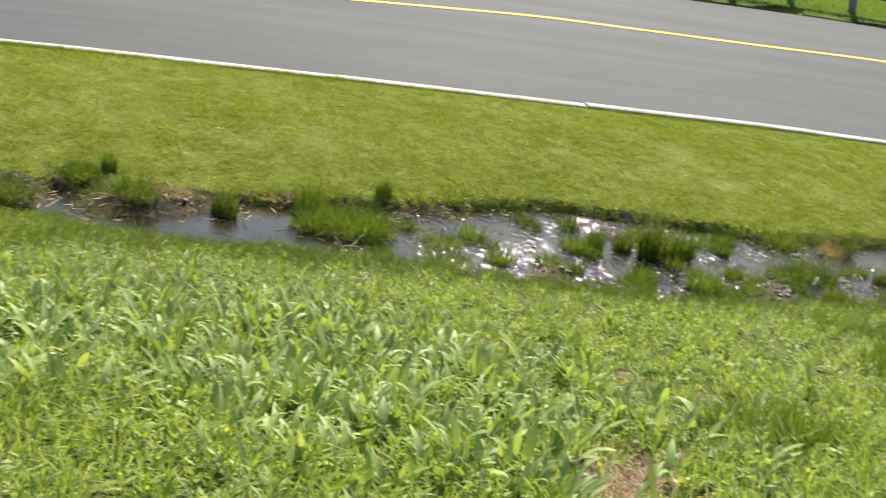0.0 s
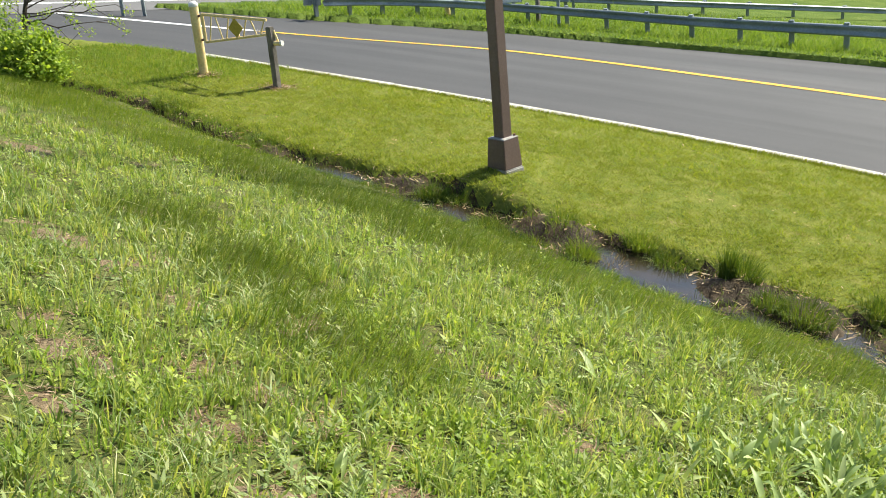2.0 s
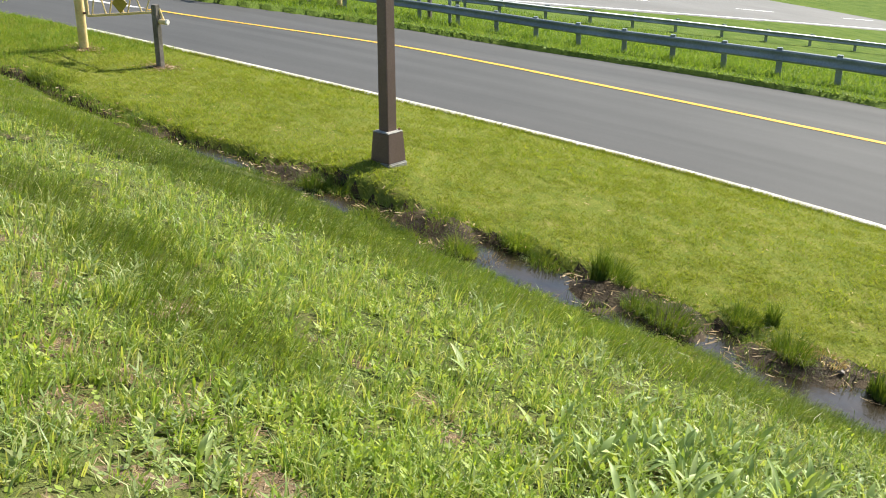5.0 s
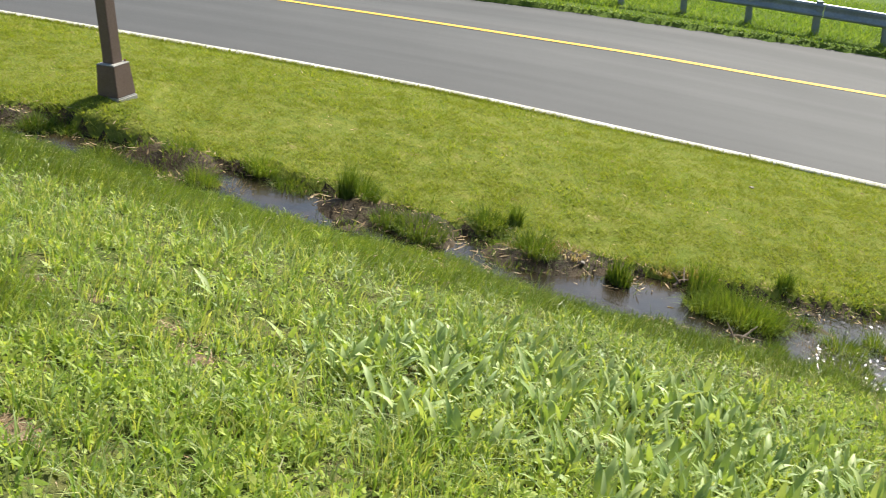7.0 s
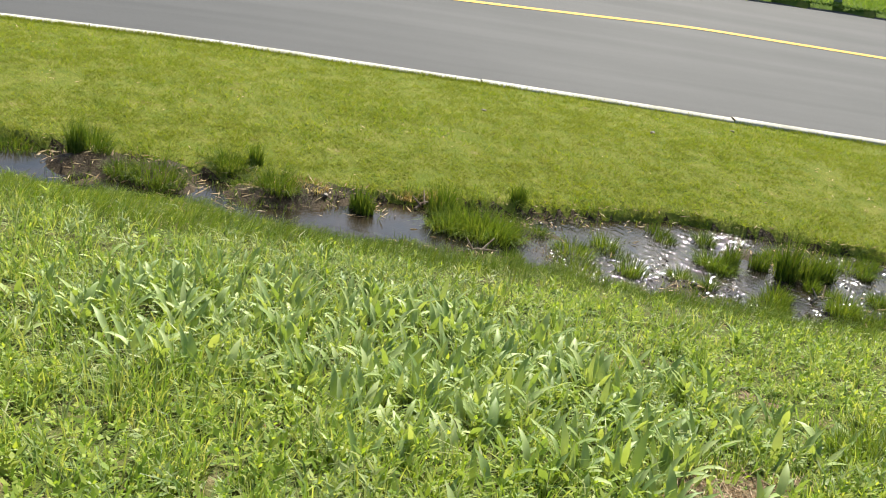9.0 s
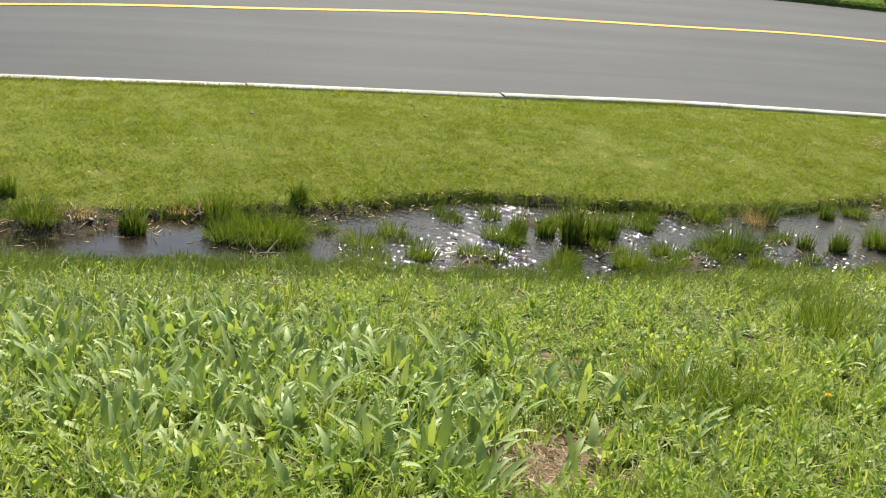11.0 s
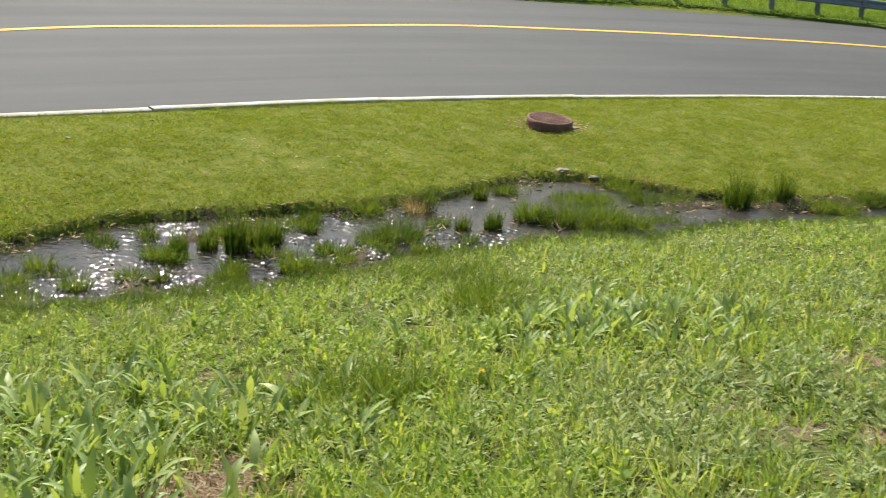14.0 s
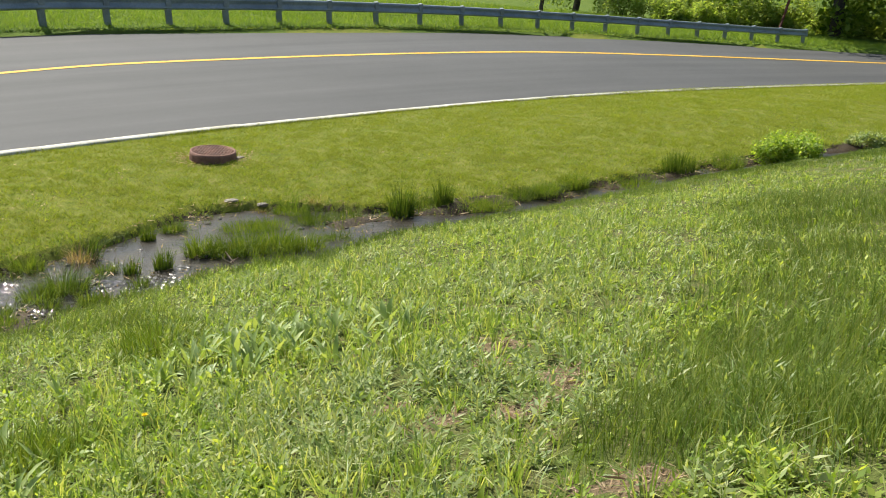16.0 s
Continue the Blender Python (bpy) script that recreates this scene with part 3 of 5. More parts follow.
places, heights = [(-18.6, 9.6), (-18.72, 10.4), (-18.72, 11.15), (-18.6, 11.9), (-18.35, 12.6)], [0.36] * 5
x = -17.95
while x < 25.3:
    y = float(rail_y(x))
    h = float(np.interp(x, [-18, -14, -10, -4, 3, 9, 16, 24], [0.36, 0.45, 0.55, 0.62, 0.70, 0.62, 0.49, 0.44]))
    places.append((x, y)), heights.append(h)
    sl = float(rail_y(x + 0.1) - rail_y(x - 0.1)) / 0.2
    x += 2.15 * h / math.hypot(1, sl)
build_guard_rail("guard_rail", places, heights, "long weathered green-grey steel guard rail on posts", True)
far_pl = [(-20.2, 15.6), (-19.6, 16.7), (-19.3, 17.8), (-18.9, 19.0), (-18.6, 20.3), (-18.3, 21.6), (-18.0, 23.0), (-17.6, 24.5), (-17.2, 26.0), (-16.8, 27.6), (-16.3, 29.2), (-15.8, 31.0), (-15.2, 33.0)]
far_side = [(float(highway_x(v)) - 25.0 * (1 + max(0.0, (v - 22) / 30)), v) for v in np.arange(10.0, 70.0, 2.5)]
build_guard_rail("guard_rail", far_side, [0.62] * len(far_side), "distant steel guard rail on the far side of the highway")
build_guard_rail("guard_rail", far_pl, [0.33] * len(far_pl), "second steel guard rail beside the pale highway")


# ---- lamp post, gates, signs, grate ----
def build_lamp_post(x, y):
    z = float(fall(x))
    top = thing("lamp_post", (x, y, z), radians(10), LEAN, "square brown steel lamp post on a tapered base cover", "lamp post")
    part("plinth", box(0.256, 0.256, 0.30, (0.012, -0.004, -0.137)), CONCRETE, top, "rough grey concrete footing", 0.012)
    part("base_cover", frustum(0.245, 0.208, 0.29, 0.015), BROWN_STEEL, top, bevel=0.007)
    part("cover_rim", frustum(0.214, 0.190, 0.012, 0.303), CONCRETE, top, "worn cover rim with pale chipped edge", bevel=0.003)
    part("pole", frustum(0.124, 0.098, 5.6, 0.30), BROWN_STEEL, top, bevel=0.006)
    part("bolt", rod((0.08, 0.075, 0.312), (0.08, 0.075, 0.335), 0.012, 6), RUST, top, "rusty bolt on the cover rim")
    return top


build_lamp_post(-7.98, 6.07)


def build_gate(post_at, rest_at, h, top_r, low_r, plaque, label):
    """A yellow swing gate: post, lattice arm, and what hangs on it."""
    pz, rz_ = float(ground_z(*post_at)), float(ground_z(*rest_at))
    gate = thing("road_gate", (*post_at, pz), 0, LEAN, label, "gate", "road gates")
    d = Vector((rest_at[0] - post_at[0], rest_at[1] - post_at[1], 0))
    r = 0.058
    part("gate_post", rod((0, 0, -0.2), (0, 0, h - 0.03), r, 20), YELLOW_STEEL, gate)
    cap = bmesh.new()
    bmesh.ops.create_uvsphere(cap, u_segments=20, v_segments=10, radius=r * 1.08, matrix=Matrix.Translation((0, 0, h - 0.035)) @ Matrix.Diagonal((1, 1, 0.8, 1)))
    part("post_cap", cap, WHITE_STEEL, gate, "domed white post cap")
    part("base_ring", rod((0, 0, -0.02), (0, 0, 0.025), r * 1.5, 18), RUST, gate, "rusty ring at the foot of the post")
    a0, b0 = d.normalized() * (r + 0.06), d * 0.985
    dz = rz_ - pz
    ta, tb = a0 + Vector((0, 0, top_r[0])), b0 + Vector((0, 0, top_r[1] + dz))
    la, lb = a0 + Vector((0, 0, low_r[0])), b0 + Vector((0, 0, low_r[1] + dz))
    part("top_bar", rod(ta, tb + (tb - ta) * 0.05, 0.019, 10), YELLOW_STEEL, gate)
    part("bottom_bar", rod(la, lb + (lb - la) * 0.05, 0.016, 10), YELLOW_STEEL, gate)
    part("end_bar", rod(ta, la, 0.021, 10), YELLOW_STEEL, gate)
    for hz in (top_r[0] - 0.02, low_r[0] + 0.03):
        part("hinge", rod((0, 0, hz), tuple(a0 + Vector((0, 0, hz))), 0.016, 8), RUST, gate, "rusty hinge pin")
    n = 7
    for i in range(n):
        f0, f1 = (i + 0.5) / n, (i + 1.1) / n
        p0 = ta.lerp(tb, f0) if i % 2 else la.lerp(lb, f0)
        p1 = la.lerp(lb, f1) if i % 2 else ta.lerp(tb, f1)
        if f1 < 1.02:
            part("brace", rod(p0, p1, 0.009, 8), YELLOW_STEEL, gate)
    at = 0.56 if plaque is SIGN_BACK else 0.24
    c = ta.lerp(tb, at).lerp(la.lerp(lb, at), 0.5)
    m = Matrix.Translation(c + Vector((d.y, -d.x, 0)).normalized() * 0.03) @ Matrix.Rotation(math.atan2(d.y, d.x), 4, "Z") @ Matrix.Rotation(radians(45), 4, "Y")
    part("reflector_plate", box(0.17, 0.008, 0.17, (0, 0, 0), m), plaque, gate, "diamond reflector plate on the gate arm", 0.002)
    return gate


def build_rest_post(x, y, h, side, label):
    z = float(ground_z(x, y))
    top = thing("gate_rest_post", (x, y, z), radians(20), LEAN, label, "post", "gate rest posts")
    part("timber", box(0.078, 0.078, h + 0.3, (0, 0, h / 2 - 0.15)), GREY_WOOD, top, bevel=0.008)
    part("latch", join(rod((0.05, 0, h - 0.20), (0.14, 0.02, h - 0.20), 0.028, 12), rod((0.03, 0.03, h - 0.05), (0.07, 0.05, h - 0.19), 0.016, 8)), YELLOW_STEEL, top, "yellow steel latch bracket")
    part("latch_cap", rod((0.14, 0.02, h - 0.20), (0.165, 0.025, h - 0.20), 0.033, 14), WHITE_STEEL, top)
    return top


build_gate((-13.1, 5.08), (-12.12, 5.58), 0.92, (0.77, 0.64), (0.42, 0.46), SIGN_BACK, "yellow steel swing gate standing closed beside the kerb")
build_rest_post(-12.05, 5.61, 0.75, 1, "weathered grey timber post that holds the gate")
build_gate((-18.62, 12.64), (-17.52, 14.09), 1.10, (0.87, 0.72), (0.42, 0.51), SIGN_RED, "yellow steel swing gate with a sign beside the guard rail")
build_rest_post(-17.47, 14.14, 0.87, 1, "dark timber gate post behind the guard rail")


def build_sign(x, y, z, yaw):
    top = thing("road_sign", (x, y, z), yaw, LEAN, "white ROAD CLOSED sign hung on the gate arm", "sign")
    part("border", box(0.50, 0.006, 0.43, (0, 0.004, 0)), BLACK, top, "black edge of the sign", 0.002)
    part("panel", box(0.486, 0.008, 0.416, (0, 0, 0)), SIGN_WHITE, top, bevel=0.002)
    for text, dz in (("ROAD", 0.085), ("CLOSED", -0.095)):
        cu = bpy.data.curves.new("lettering", "FONT")
        cu.body, cu.align_x, cu.align_y, cu.size, cu.extrude, cu.offset = text, "CENTER", "CENTER", 0.160, 0.001, 0.004
        cu.materials.append(BLACK)
        tmp = new("lettering_source", cu)
        bpy.context.view_layer.update()
        me = bpy.data.meshes.new_from_object(tmp.evaluated_get(bpy.context.evaluated_depsgraph_get()))
        bpy.data.objects.remove(tmp)
        ob = new("lettering", me)
        ob.parent = top
        ob.matrix_local = Matrix.Translation((0, -0.006, dz)) @ Matrix.Rotation(radians(90), 4, "X") @ Matrix.Diagonal((0.82, 1, 1, 1))
        tagged(ob, "black capital letters " + text)
    return top


build_sign(-17.79, 13.53, float(site_z(-17.8, 13.5)) + 0.57, radians(42))


def build_sign_post(x, y, h, label, foot=False):
    z = float(ground_z(x, y))
    top = thing("sign_post", (x, y, z), radians(35), LEAN, label, "post", "sign posts")
    part("steel_channel", join(box(0.055, 0.008, h + 0.2, (0, 0, h / 2 - 0.1)), box(0.008, 0.03, h + 0.2, (0.027, 0.015, h / 2 - 0.1)), box(0.008, 0.03, h + 0.2, (-0.027, 0.015, h / 2 - 0.1))), GALVANISED, top)
    if foot:
        part("footing", box(0.18, 0.14, 0.10, (0, 0, 0.02)), CONCRETE, top, "grey concrete footing", 0.01)
    return top


build_sign_post(-16.95, 14.25, 1.3, "slim grey steel sign post in the median grass")
build_sign_post(-19.4, 16.75, 1.4, "slim grey steel sign post in the median grass")
build_sign_post(-19.4, 6.07, 0.9, "slim grey steel sign post beside the highway")
build_sign_post(-19.35, 6.45, 0.9, "slim grey steel sign post beside the highway")


def build_grate(x, y):
    """A raised round inlet with a ribbed cover."""
    z = float(ground_z(x, y))
    top = thing("storm_drain_cover", (x, y, z), 0, False, "round rusty cast-iron drain cover raised above the lawn", "drain cover")
    tilt = Matrix.Rotation(radians(4), 4, "X") @ Matrix.Rotation(radians(1), 4, "Y") @ Matrix.Diagonal((0.80, 0.80, 0.90, 1))
    n, v = 40, []
    prof = ((0.36, -0.15), (0.352, 0.07), (0.340, 0.115), (0.315, 0.115), (0.310, 0.092), (0.0, 0.090))
    for k in range(n):
        a = 2 * math.pi * k / n
        for r, h in prof:
            v.append(tilt @ Vector((r * math.cos(a), r * math.sin(a), h)))
    m = len(prof)
    f = [[k * m + j, ((k + 1) % n) * m + j, ((k + 1) % n) * m + j + 1, k * m + j + 1] for k in range(n) for j in range(m - 1)]
    ring = np_mesh("frame_ring", [tuple(q) for q in v], f, RUST, top)
    turn = tilt @ Matrix.Rotation(radians(62), 4, "Z")
    for k in range(13):
        u = -0.27 + 0.045 * k
        half = math.sqrt(max(0.0, 0.308 ** 2 - u ** 2)) - 0.010
        part("rib", box(2 * half, 0.024, 0.024, (0, u, 0.102), turn), RUST, top, bevel=0.004)
    part("cross_bar", box(0.035, 0.56, 0.018, (0, 0, 0.100), turn), RUST, top, bevel=0.004)
    # low lump standing for bare soil at the ring, in the brown stone material
    part("soil_patch", box(0.16, 0.12, 0.05, (0.26, -0.16, -0.012), Matrix.Rotation(radians(20), 4, "Z")), STONE, top, "low brown soil patch beside the ring", 0.015)
    return top


build_grate(3.64, 12.62)


# ---- plants: generators ----
def blade_mesh(p, h, w, lean, az, face=None):
    """Tapering bent blades, three triangles each."""
    n = len(p)
    face = rng.uniform(0, 2 * np.pi, n) if face is None else face
    t = np.stack([np.cos(face), np.sin(face), np.zeros(n)], 1) * (w / 2)[:, None]
    d = np.stack([np.cos(az), np.sin(az), np.zeros(n)], 1)
    up = np.array([0, 0, 1.0])
    mid = p + d * (0.30 * lean * h)[:, None] + up * (0.56 * h)[:, None]
    tip = p + d * (lean * h)[:, None] + up * (h * (1 - 0.35 * np.minimum(lean, 1.4) ** 2))[:, None]
    base = p - up * 0.015
    v = np.stack([base - t, base + t, mid - 0.8 * t, mid + 0.8 * t, tip], 1).reshape(-1, 3)
    k = 5 * np.arange(n)[:, None]
    f = np.concatenate([k + [0, 1, 3], k + [0, 3, 2], k + [2, 3, 4]])
    return v, f


def spike_mesh(p, h, w, lean, az):
    """Short blades, one triangle each."""
    n = len(p)
    face = rng.uniform(0, 2 * np.pi, n)
    t = np.stack([np.cos(face), np.sin(face), np.zeros(n)], 1) * (w / 2)[:, None]
    d = np.stack([np.cos(az), np.sin(az), np.zeros(n)], 1)
    tip = p + d * (lean * h)[:, None] + np.array([0, 0, 1.0]) * h[:, None]
    v = np.stack([p - t, p + t, tip], 1).reshape(-1, 3)
    return v, 3 * np.arange(n)[:, None] + np.array([[0, 1, 2]])


def leaf_mesh(p, l, w, az, tilt):
    """Small pointed leaves, folded along the rib, four triangles each."""
    n = len(p)
    d = np.stack([np.cos(az) * np.cos(tilt), np.sin(az) * np.cos(tilt), np.sin(tilt)], 1)
    s = np.stack([-np.sin(az), np.cos(az), np.zeros(n)], 1)
    up = np.cross(d, s)
    a, c = p, p + d * l[:, None]
    m = p + d * (0.45 * l)[:, None] - up * (0.10 * w)[:, None]
    b, e = m + s * (w / 2)[:, None] + up * (0.28 * w)[:, None], m - s * (w / 2)[:, None] + up * (0.28 * w)[:, None]
    v = np.stack([a, b, c, e, m], 1).reshape(-1, 3)
    k = 5 * np.arange(n)[:, None]
    f = np.concatenate([k + [0, 4, 1], k + [1, 4, 2], k + [0, 3, 4], k + [3, 2, 4]])
    return v, f


def chip_mesh(p, l, w, az, tilt):
    """Small flat pointed leaves and scraps, two triangles each."""
    n = len(p)
    d = np.stack([np.cos(az) * np.cos(tilt), np.sin(az) * np.cos(tilt), np.sin(tilt)], 1)
    s = np.stack([-np.sin(az), np.cos(az), rng.normal(0, 0.35, n)], 1)
    m = p + d * (0.42 * l)[:, None]
    v = np.stack([p, m + s * (w / 2)[:, None], p + d * l[:, None], m - s * (w / 2)[:, None]], 1).reshape(-1, 3)
    k = 4 * np.arange(n)[:, None]
    return v, np.concatenate([k + [0, 1, 2], k + [0, 2, 3]])


def dock_mesh(p, l, w, az, rise, droop):
    """Long lance-shaped leaves with a sunken rib and wavy edge, arching over."""
    n, seg = len(p), 6
    u = np.linspace(0, 1, seg)
    ang = rise[:, None] - droop[:, None] * u[None] ** 1.5
    step = (l / (seg - 1))[:, None]
    r = np.concatenate([np.zeros((n, 1)), np.cumsum(np.cos(ang[:, :-1]) * step, 1)], 1)
    z = np.concatenate([np.zeros((n, 1)), np.cumsum(np.sin(ang[:, :-1]) * step, 1)], 1)
    d = np.stack([np.cos(az), np.sin(az)], 1)
    s = np.stack([-np.sin(az), np.cos(az)], 1)
    half = w[:, None] / 2 * np.array([0.12, 0.55, 0.95, 1.0, 0.62, 0.03])[None]
    wav = 0.16 * half * np.sin(u[None] * 17 + az[:, None] * 5)
    rib = np.stack([p[:, None, 0] + d[:, None, 0] * r, p[:, None, 1] + d[:, None, 1] * r, p[:, None, 2] + z], -1)
    side = np.stack([s[:, None, 0] * half, s[:, None, 1] * half, 0.42 * half + wav], -1)
    other = np.stack([-s[:, None, 0] * half, -s[:, None, 1] * half, 0.42 * half - wav], -1)
    v = np.stack([rib + other, rib, rib + side], 2).reshape(-1, 3)
    k = (3 * seg) * np.arange(n)[:, None]
    f = []
    for i in range(seg - 1):
        for j in (0, 1):
            q = 3 * i + j
            f += [k + [q, q + 1, q + 4], k + [q, q + 4, q + 3]]
    return v, np.concatenate(f)


def on_ground(x, y):
    return np.stack([x, y, ground_z(x, y)], 1)


BARE = [(-3.76, 1.27, 0.24), (-3.18, 1.13, 0.24), (-4.61, 1.51, 0.24), (-3.95, 2.56, 0.14), (-3.65, 2.62, 0.12), (-3.21, 2.76, 0.20), (-2.95, 2.58, 0.16), (-7.95, 1.67, 0.35),
        (-3.98, 0.82, 0.24), (-3.52, 1.44, 0.18), (-3.47, 0.64, 0.22), (0.38, 3.66, 0.13), (0.4, 3.17, 0.10), (0.05, 3.2, 0.08), (-0.43, 3.64, 0.08), (2.7, 3.39, 0.14),
        (2.21, 2.16, 0.15), (-1.4, 2.59, 0.10), (-1.88, 1.53, 0.14), (-2.55, 1.49, 0.16), (-2.77, 1.03, 0.16), (2.59, 3.77, 0.12), (2.0, 3.5, 0.11), (-5.6, 1.2, 0.3)]


def cover(x, y):
    """How thickly the bank is grown, from 0 to 1."""
    thin = np.maximum(np.exp(-((x + 3.9) / 1.5) ** 2 - ((y - 1.0) / 0.75) ** 2), 0.7 * np.exp(-((x - 0.2) / 0.6) ** 2 - ((y - 3.3) / 0.45) ** 2))
    thin = np.maximum(thin, 0.55 * np.exp(-((x - 2.3) / 0.8) ** 2 - ((y - 3.2) / 1.0) ** 2))
    level = 0.12 + 0.40 * thin
    n = 0.5 * lumps(x * 1.9 + 4, y * 1.9) + 0.5 * lumps(x * 5.3, y * 5.3 + 7)
    c = 0.12 + 0.88 * smooth(level - 0.14, level + 0.16, n)
    for bx, by, br in BARE:
        c = c - 0.8 * np.exp(-(((x - bx) ** 2 + ((y - by) * 1.2) ** 2) / (0.8 * br) ** 2) ** 1.2)
    return np.clip(c, 0.05, 1)


def wear_soil(ob):
    """Bare earth where the slope is hardly grown."""
    n = len(ob.data.polygons)
    slot, mid = np.empty(n, np.int32), np.empty(3 * n, np.float32)
    ob.data.polygons.foreach_get("material_index", slot)
    ob.data.polygons.foreach_get("center", mid)
    x, y = mid.reshape(-1, 3)[:, 0], mid.reshape(-1, 3)[:, 1]
    bare = (slot == 1) & (cover(x, y) < 0.4) & (np.hypot(x, y) < 10)
    ob.data.polygons.foreach_set("material_index", np.where(bare, 4, slot).astype(np.int32))


wear_soil(ground)


def scatter(n, x0, x1, y0, y1, keep):
    x, y = rng.uniform(x0, x1, n), rng.uniform(y0, y1, n)
    ok = rng.uniform(0, 1, n) < keep(x, y)
    return x[ok], y[ok]


def stuff(name, pair, material, label, category):
    return tagged(np_mesh(name, pair[0], pair[1], material), label, category, kind="stuff")


# ---- lawn between ditch and kerb ----
def lawn_keep(x, y):
    fe = far_edge(x)
    inside = (y > fe + 0.05) & (y < kerb_y(x) - 0.05)
    worn = 0.8 + 0.3 * np.sin(2.7 * x + 1) * np.sin(3.3 * y + x) + 0.2 * np.sin(7.9 * x) * np.sin(8.3 * y + 2)
    for bx, by, br in ((1.5, 10.9, 0.35), (0.75, 10.6, 0.3), (0.1, 11.3, 0.22), (-3.2, 9.0, 0.3), (-5.2, 8.6, 0.3), (-1.2, 11.6, 0.2), (-6.6, 7.6, 0.3)):
        worn = worn - 0.8 * np.exp(-((x - bx) ** 2 + (y - by) ** 2) / br ** 2)
    worn = worn * (0.38 + 0.8 * smooth(0.2, 0.75, lumps(x * 9, y * 9))) * (0.6 + 0.6 * lumps(x * 3.1, y * 3.1))
    return np.where(inside, np.clip(worn, 0.05, 1), 0)


x, y = scatter(3200000, -15.5, 22, 1.5, 17.5, lawn_keep)
tall = np.exp(-np.clip(y - far_edge(x) - 0.05, 0, 3) / 0.18)
n = len(x)
stuff("lawn_grass", spike_mesh(on_ground(x, y), rng.uniform(0.012, 0.030, n) * (0.65 + 0.8 * lumps(x * 6 + 3, y * 6)) * (1 + 0.8 * tall), rng.uniform(0.005, 0.010, n), rng.uniform(0.5, 2.6, n), rng.uniform(0, 6.3, n)), G_LAWN, "short mown yellow-green lawn grass", "grass")
x, y = scatter(420000, -15.5, 20, 1.5, 17, lambda x, y: (lawn_keep(x, y) > 0) * np.clip(2.6 * lumps(x * 5 + 9, y * 5) * lumps(x * 1.4 + 1, y * 1.4) - 0.42, 0.0, 1))
n = len(x)
stuff("lawn_tufts", spike_mesh(on_ground(x, y), rng.uniform(0.025, 0.055, n), rng.uniform(0.006, 0.012, n), rng.uniform(0.3, 1.4, n), rng.uniform(0, 6.3, n)), G_TUFT, "taller darker tufts standing out of the lawn", "grass")
x, y = scatter(150000, -15, 20, 1.5, 17, lambda x, y: ((y > far_edge(x) - 0.02) & (y < far_edge(x) + 0.4)) * np.clip(2.4 * lumps(x * 2.2, y * 1.5) - 0.75, 0.02, 1))
n = len(x)
stuff("ditch_fringe_grass", blade_mesh(on_ground(x, y), rng.uniform(0.04, 0.11, n), rng.uniform(0.005, 0.009, n), rng.uniform(0.4, 1.5, n), rng.uniform(3.3, 6.1, n)), G_SOFT, "longer green grass along the ditch lip", "grass")
x, y = scatter(90000, -15, 20, 2, 17, lambda x, y: (lawn_keep(x, y) > 0) * np.clip(1.1 - 3.0 * lawn_keep(x, y) + 0.9 * lumps(x * 5 + 2, y * 5) * lumps(x * 1.3, y * 1.3) - 0.5, 0.01, 1))
n = len(x)
p = on_ground(x, y)
p[:, 2] += 0.012
stuff("lawn_thatch", chip_mesh(p, rng.uniform(0.02, 0.07, n), rng.uniform(0.005, 0.012, n), rng.uniform(0, 6.3, n), rng.uniform(-0.2, 0.3, n)), G_STRAW, "dry clippings scattered in the lawn", "grass")
x = rng.uniform(-14, 24, 26000)
y = kerb_y(x) - rng.uniform(0.08, 0.17, len(x)) + rng.uniform(0, 0.20, len(x)) * smooth(8.0, 13.0, x)
ok = rng.uniform(0, 1, len(x)) < np.clip(0.42 + 0.8 * (lumps(x * 1.3, x * 0) - 0.5) + 0.25 * smooth(-3.5, -6.0, x) + 0.6 * smooth(9.0, 14.0, x), 0.05, 1)
x, y = x[ok], y[ok]
n = len(x)
stuff("kerb_grass", blade_mesh(on_ground(x, y), rng.uniform(0.02, 0.055, n), rng.uniform(0.005, 0.01, n), rng.uniform(0.2, 1.0, n), rng.uniform(0.6, 2.5, n)), G_LAWN, "grass growing over the kerb edge", "grass")


# ---- the near bank ----
def dist(x, y):
    return near_edge(x) - y


def seen_bank(x, y):
    return y > -2.2


def close_by(x, y, far=0.35):
    """Thicker growth near the foot of the slope where leaves show singly."""
    return np.clip((3.6 / np.hypot(x, y + 0.3)) ** 1.3, far, 1) * np.where(y < 0.8, 0.5, 1)


def soft_keep(x, y):
    d = dist(x, y)
    wide = np.interp(x, [-14, -6, -3, 0, 3, 6, 14], [2.2, 1.5, 1.1, 0.55, 0.5, 0.7, 1.2])
    k = np.where((d > -0.12) & (d < wide + 0.3), np.clip((wide + 0.3 - d) / 0.5, 0, 1), 0)
    for bx, by, br in SOFT:
        k = np.maximum(k, np.exp(-(((x - bx) ** 2 + (y - by) ** 2) / br ** 2) ** 2))
    return k * (d > -0.12)


SOFT = [(-4.04, 2.01, 0.38), (-3.72, 2.09, 0.30), (-5.29, 2.17, 0.38), (-5.0, 2.02, 0.3), (-6.19, 2.01, 0.4), (-4.6, 2.15, 0.3), (3.49, 2.92, 0.55), (2.77, 2.57, 0.35), (2.95, 2.25, 0.4), (2.4, 2.4, 0.25),
        (6.42, 5.34, 0.8), (4.2, 3.6, 0.5), (5.2, 4.3, 0.6), (1.43, 6.8, 0.4), (7.4, 6.4, 0.9), (4.4, 2.9, 0.7)]


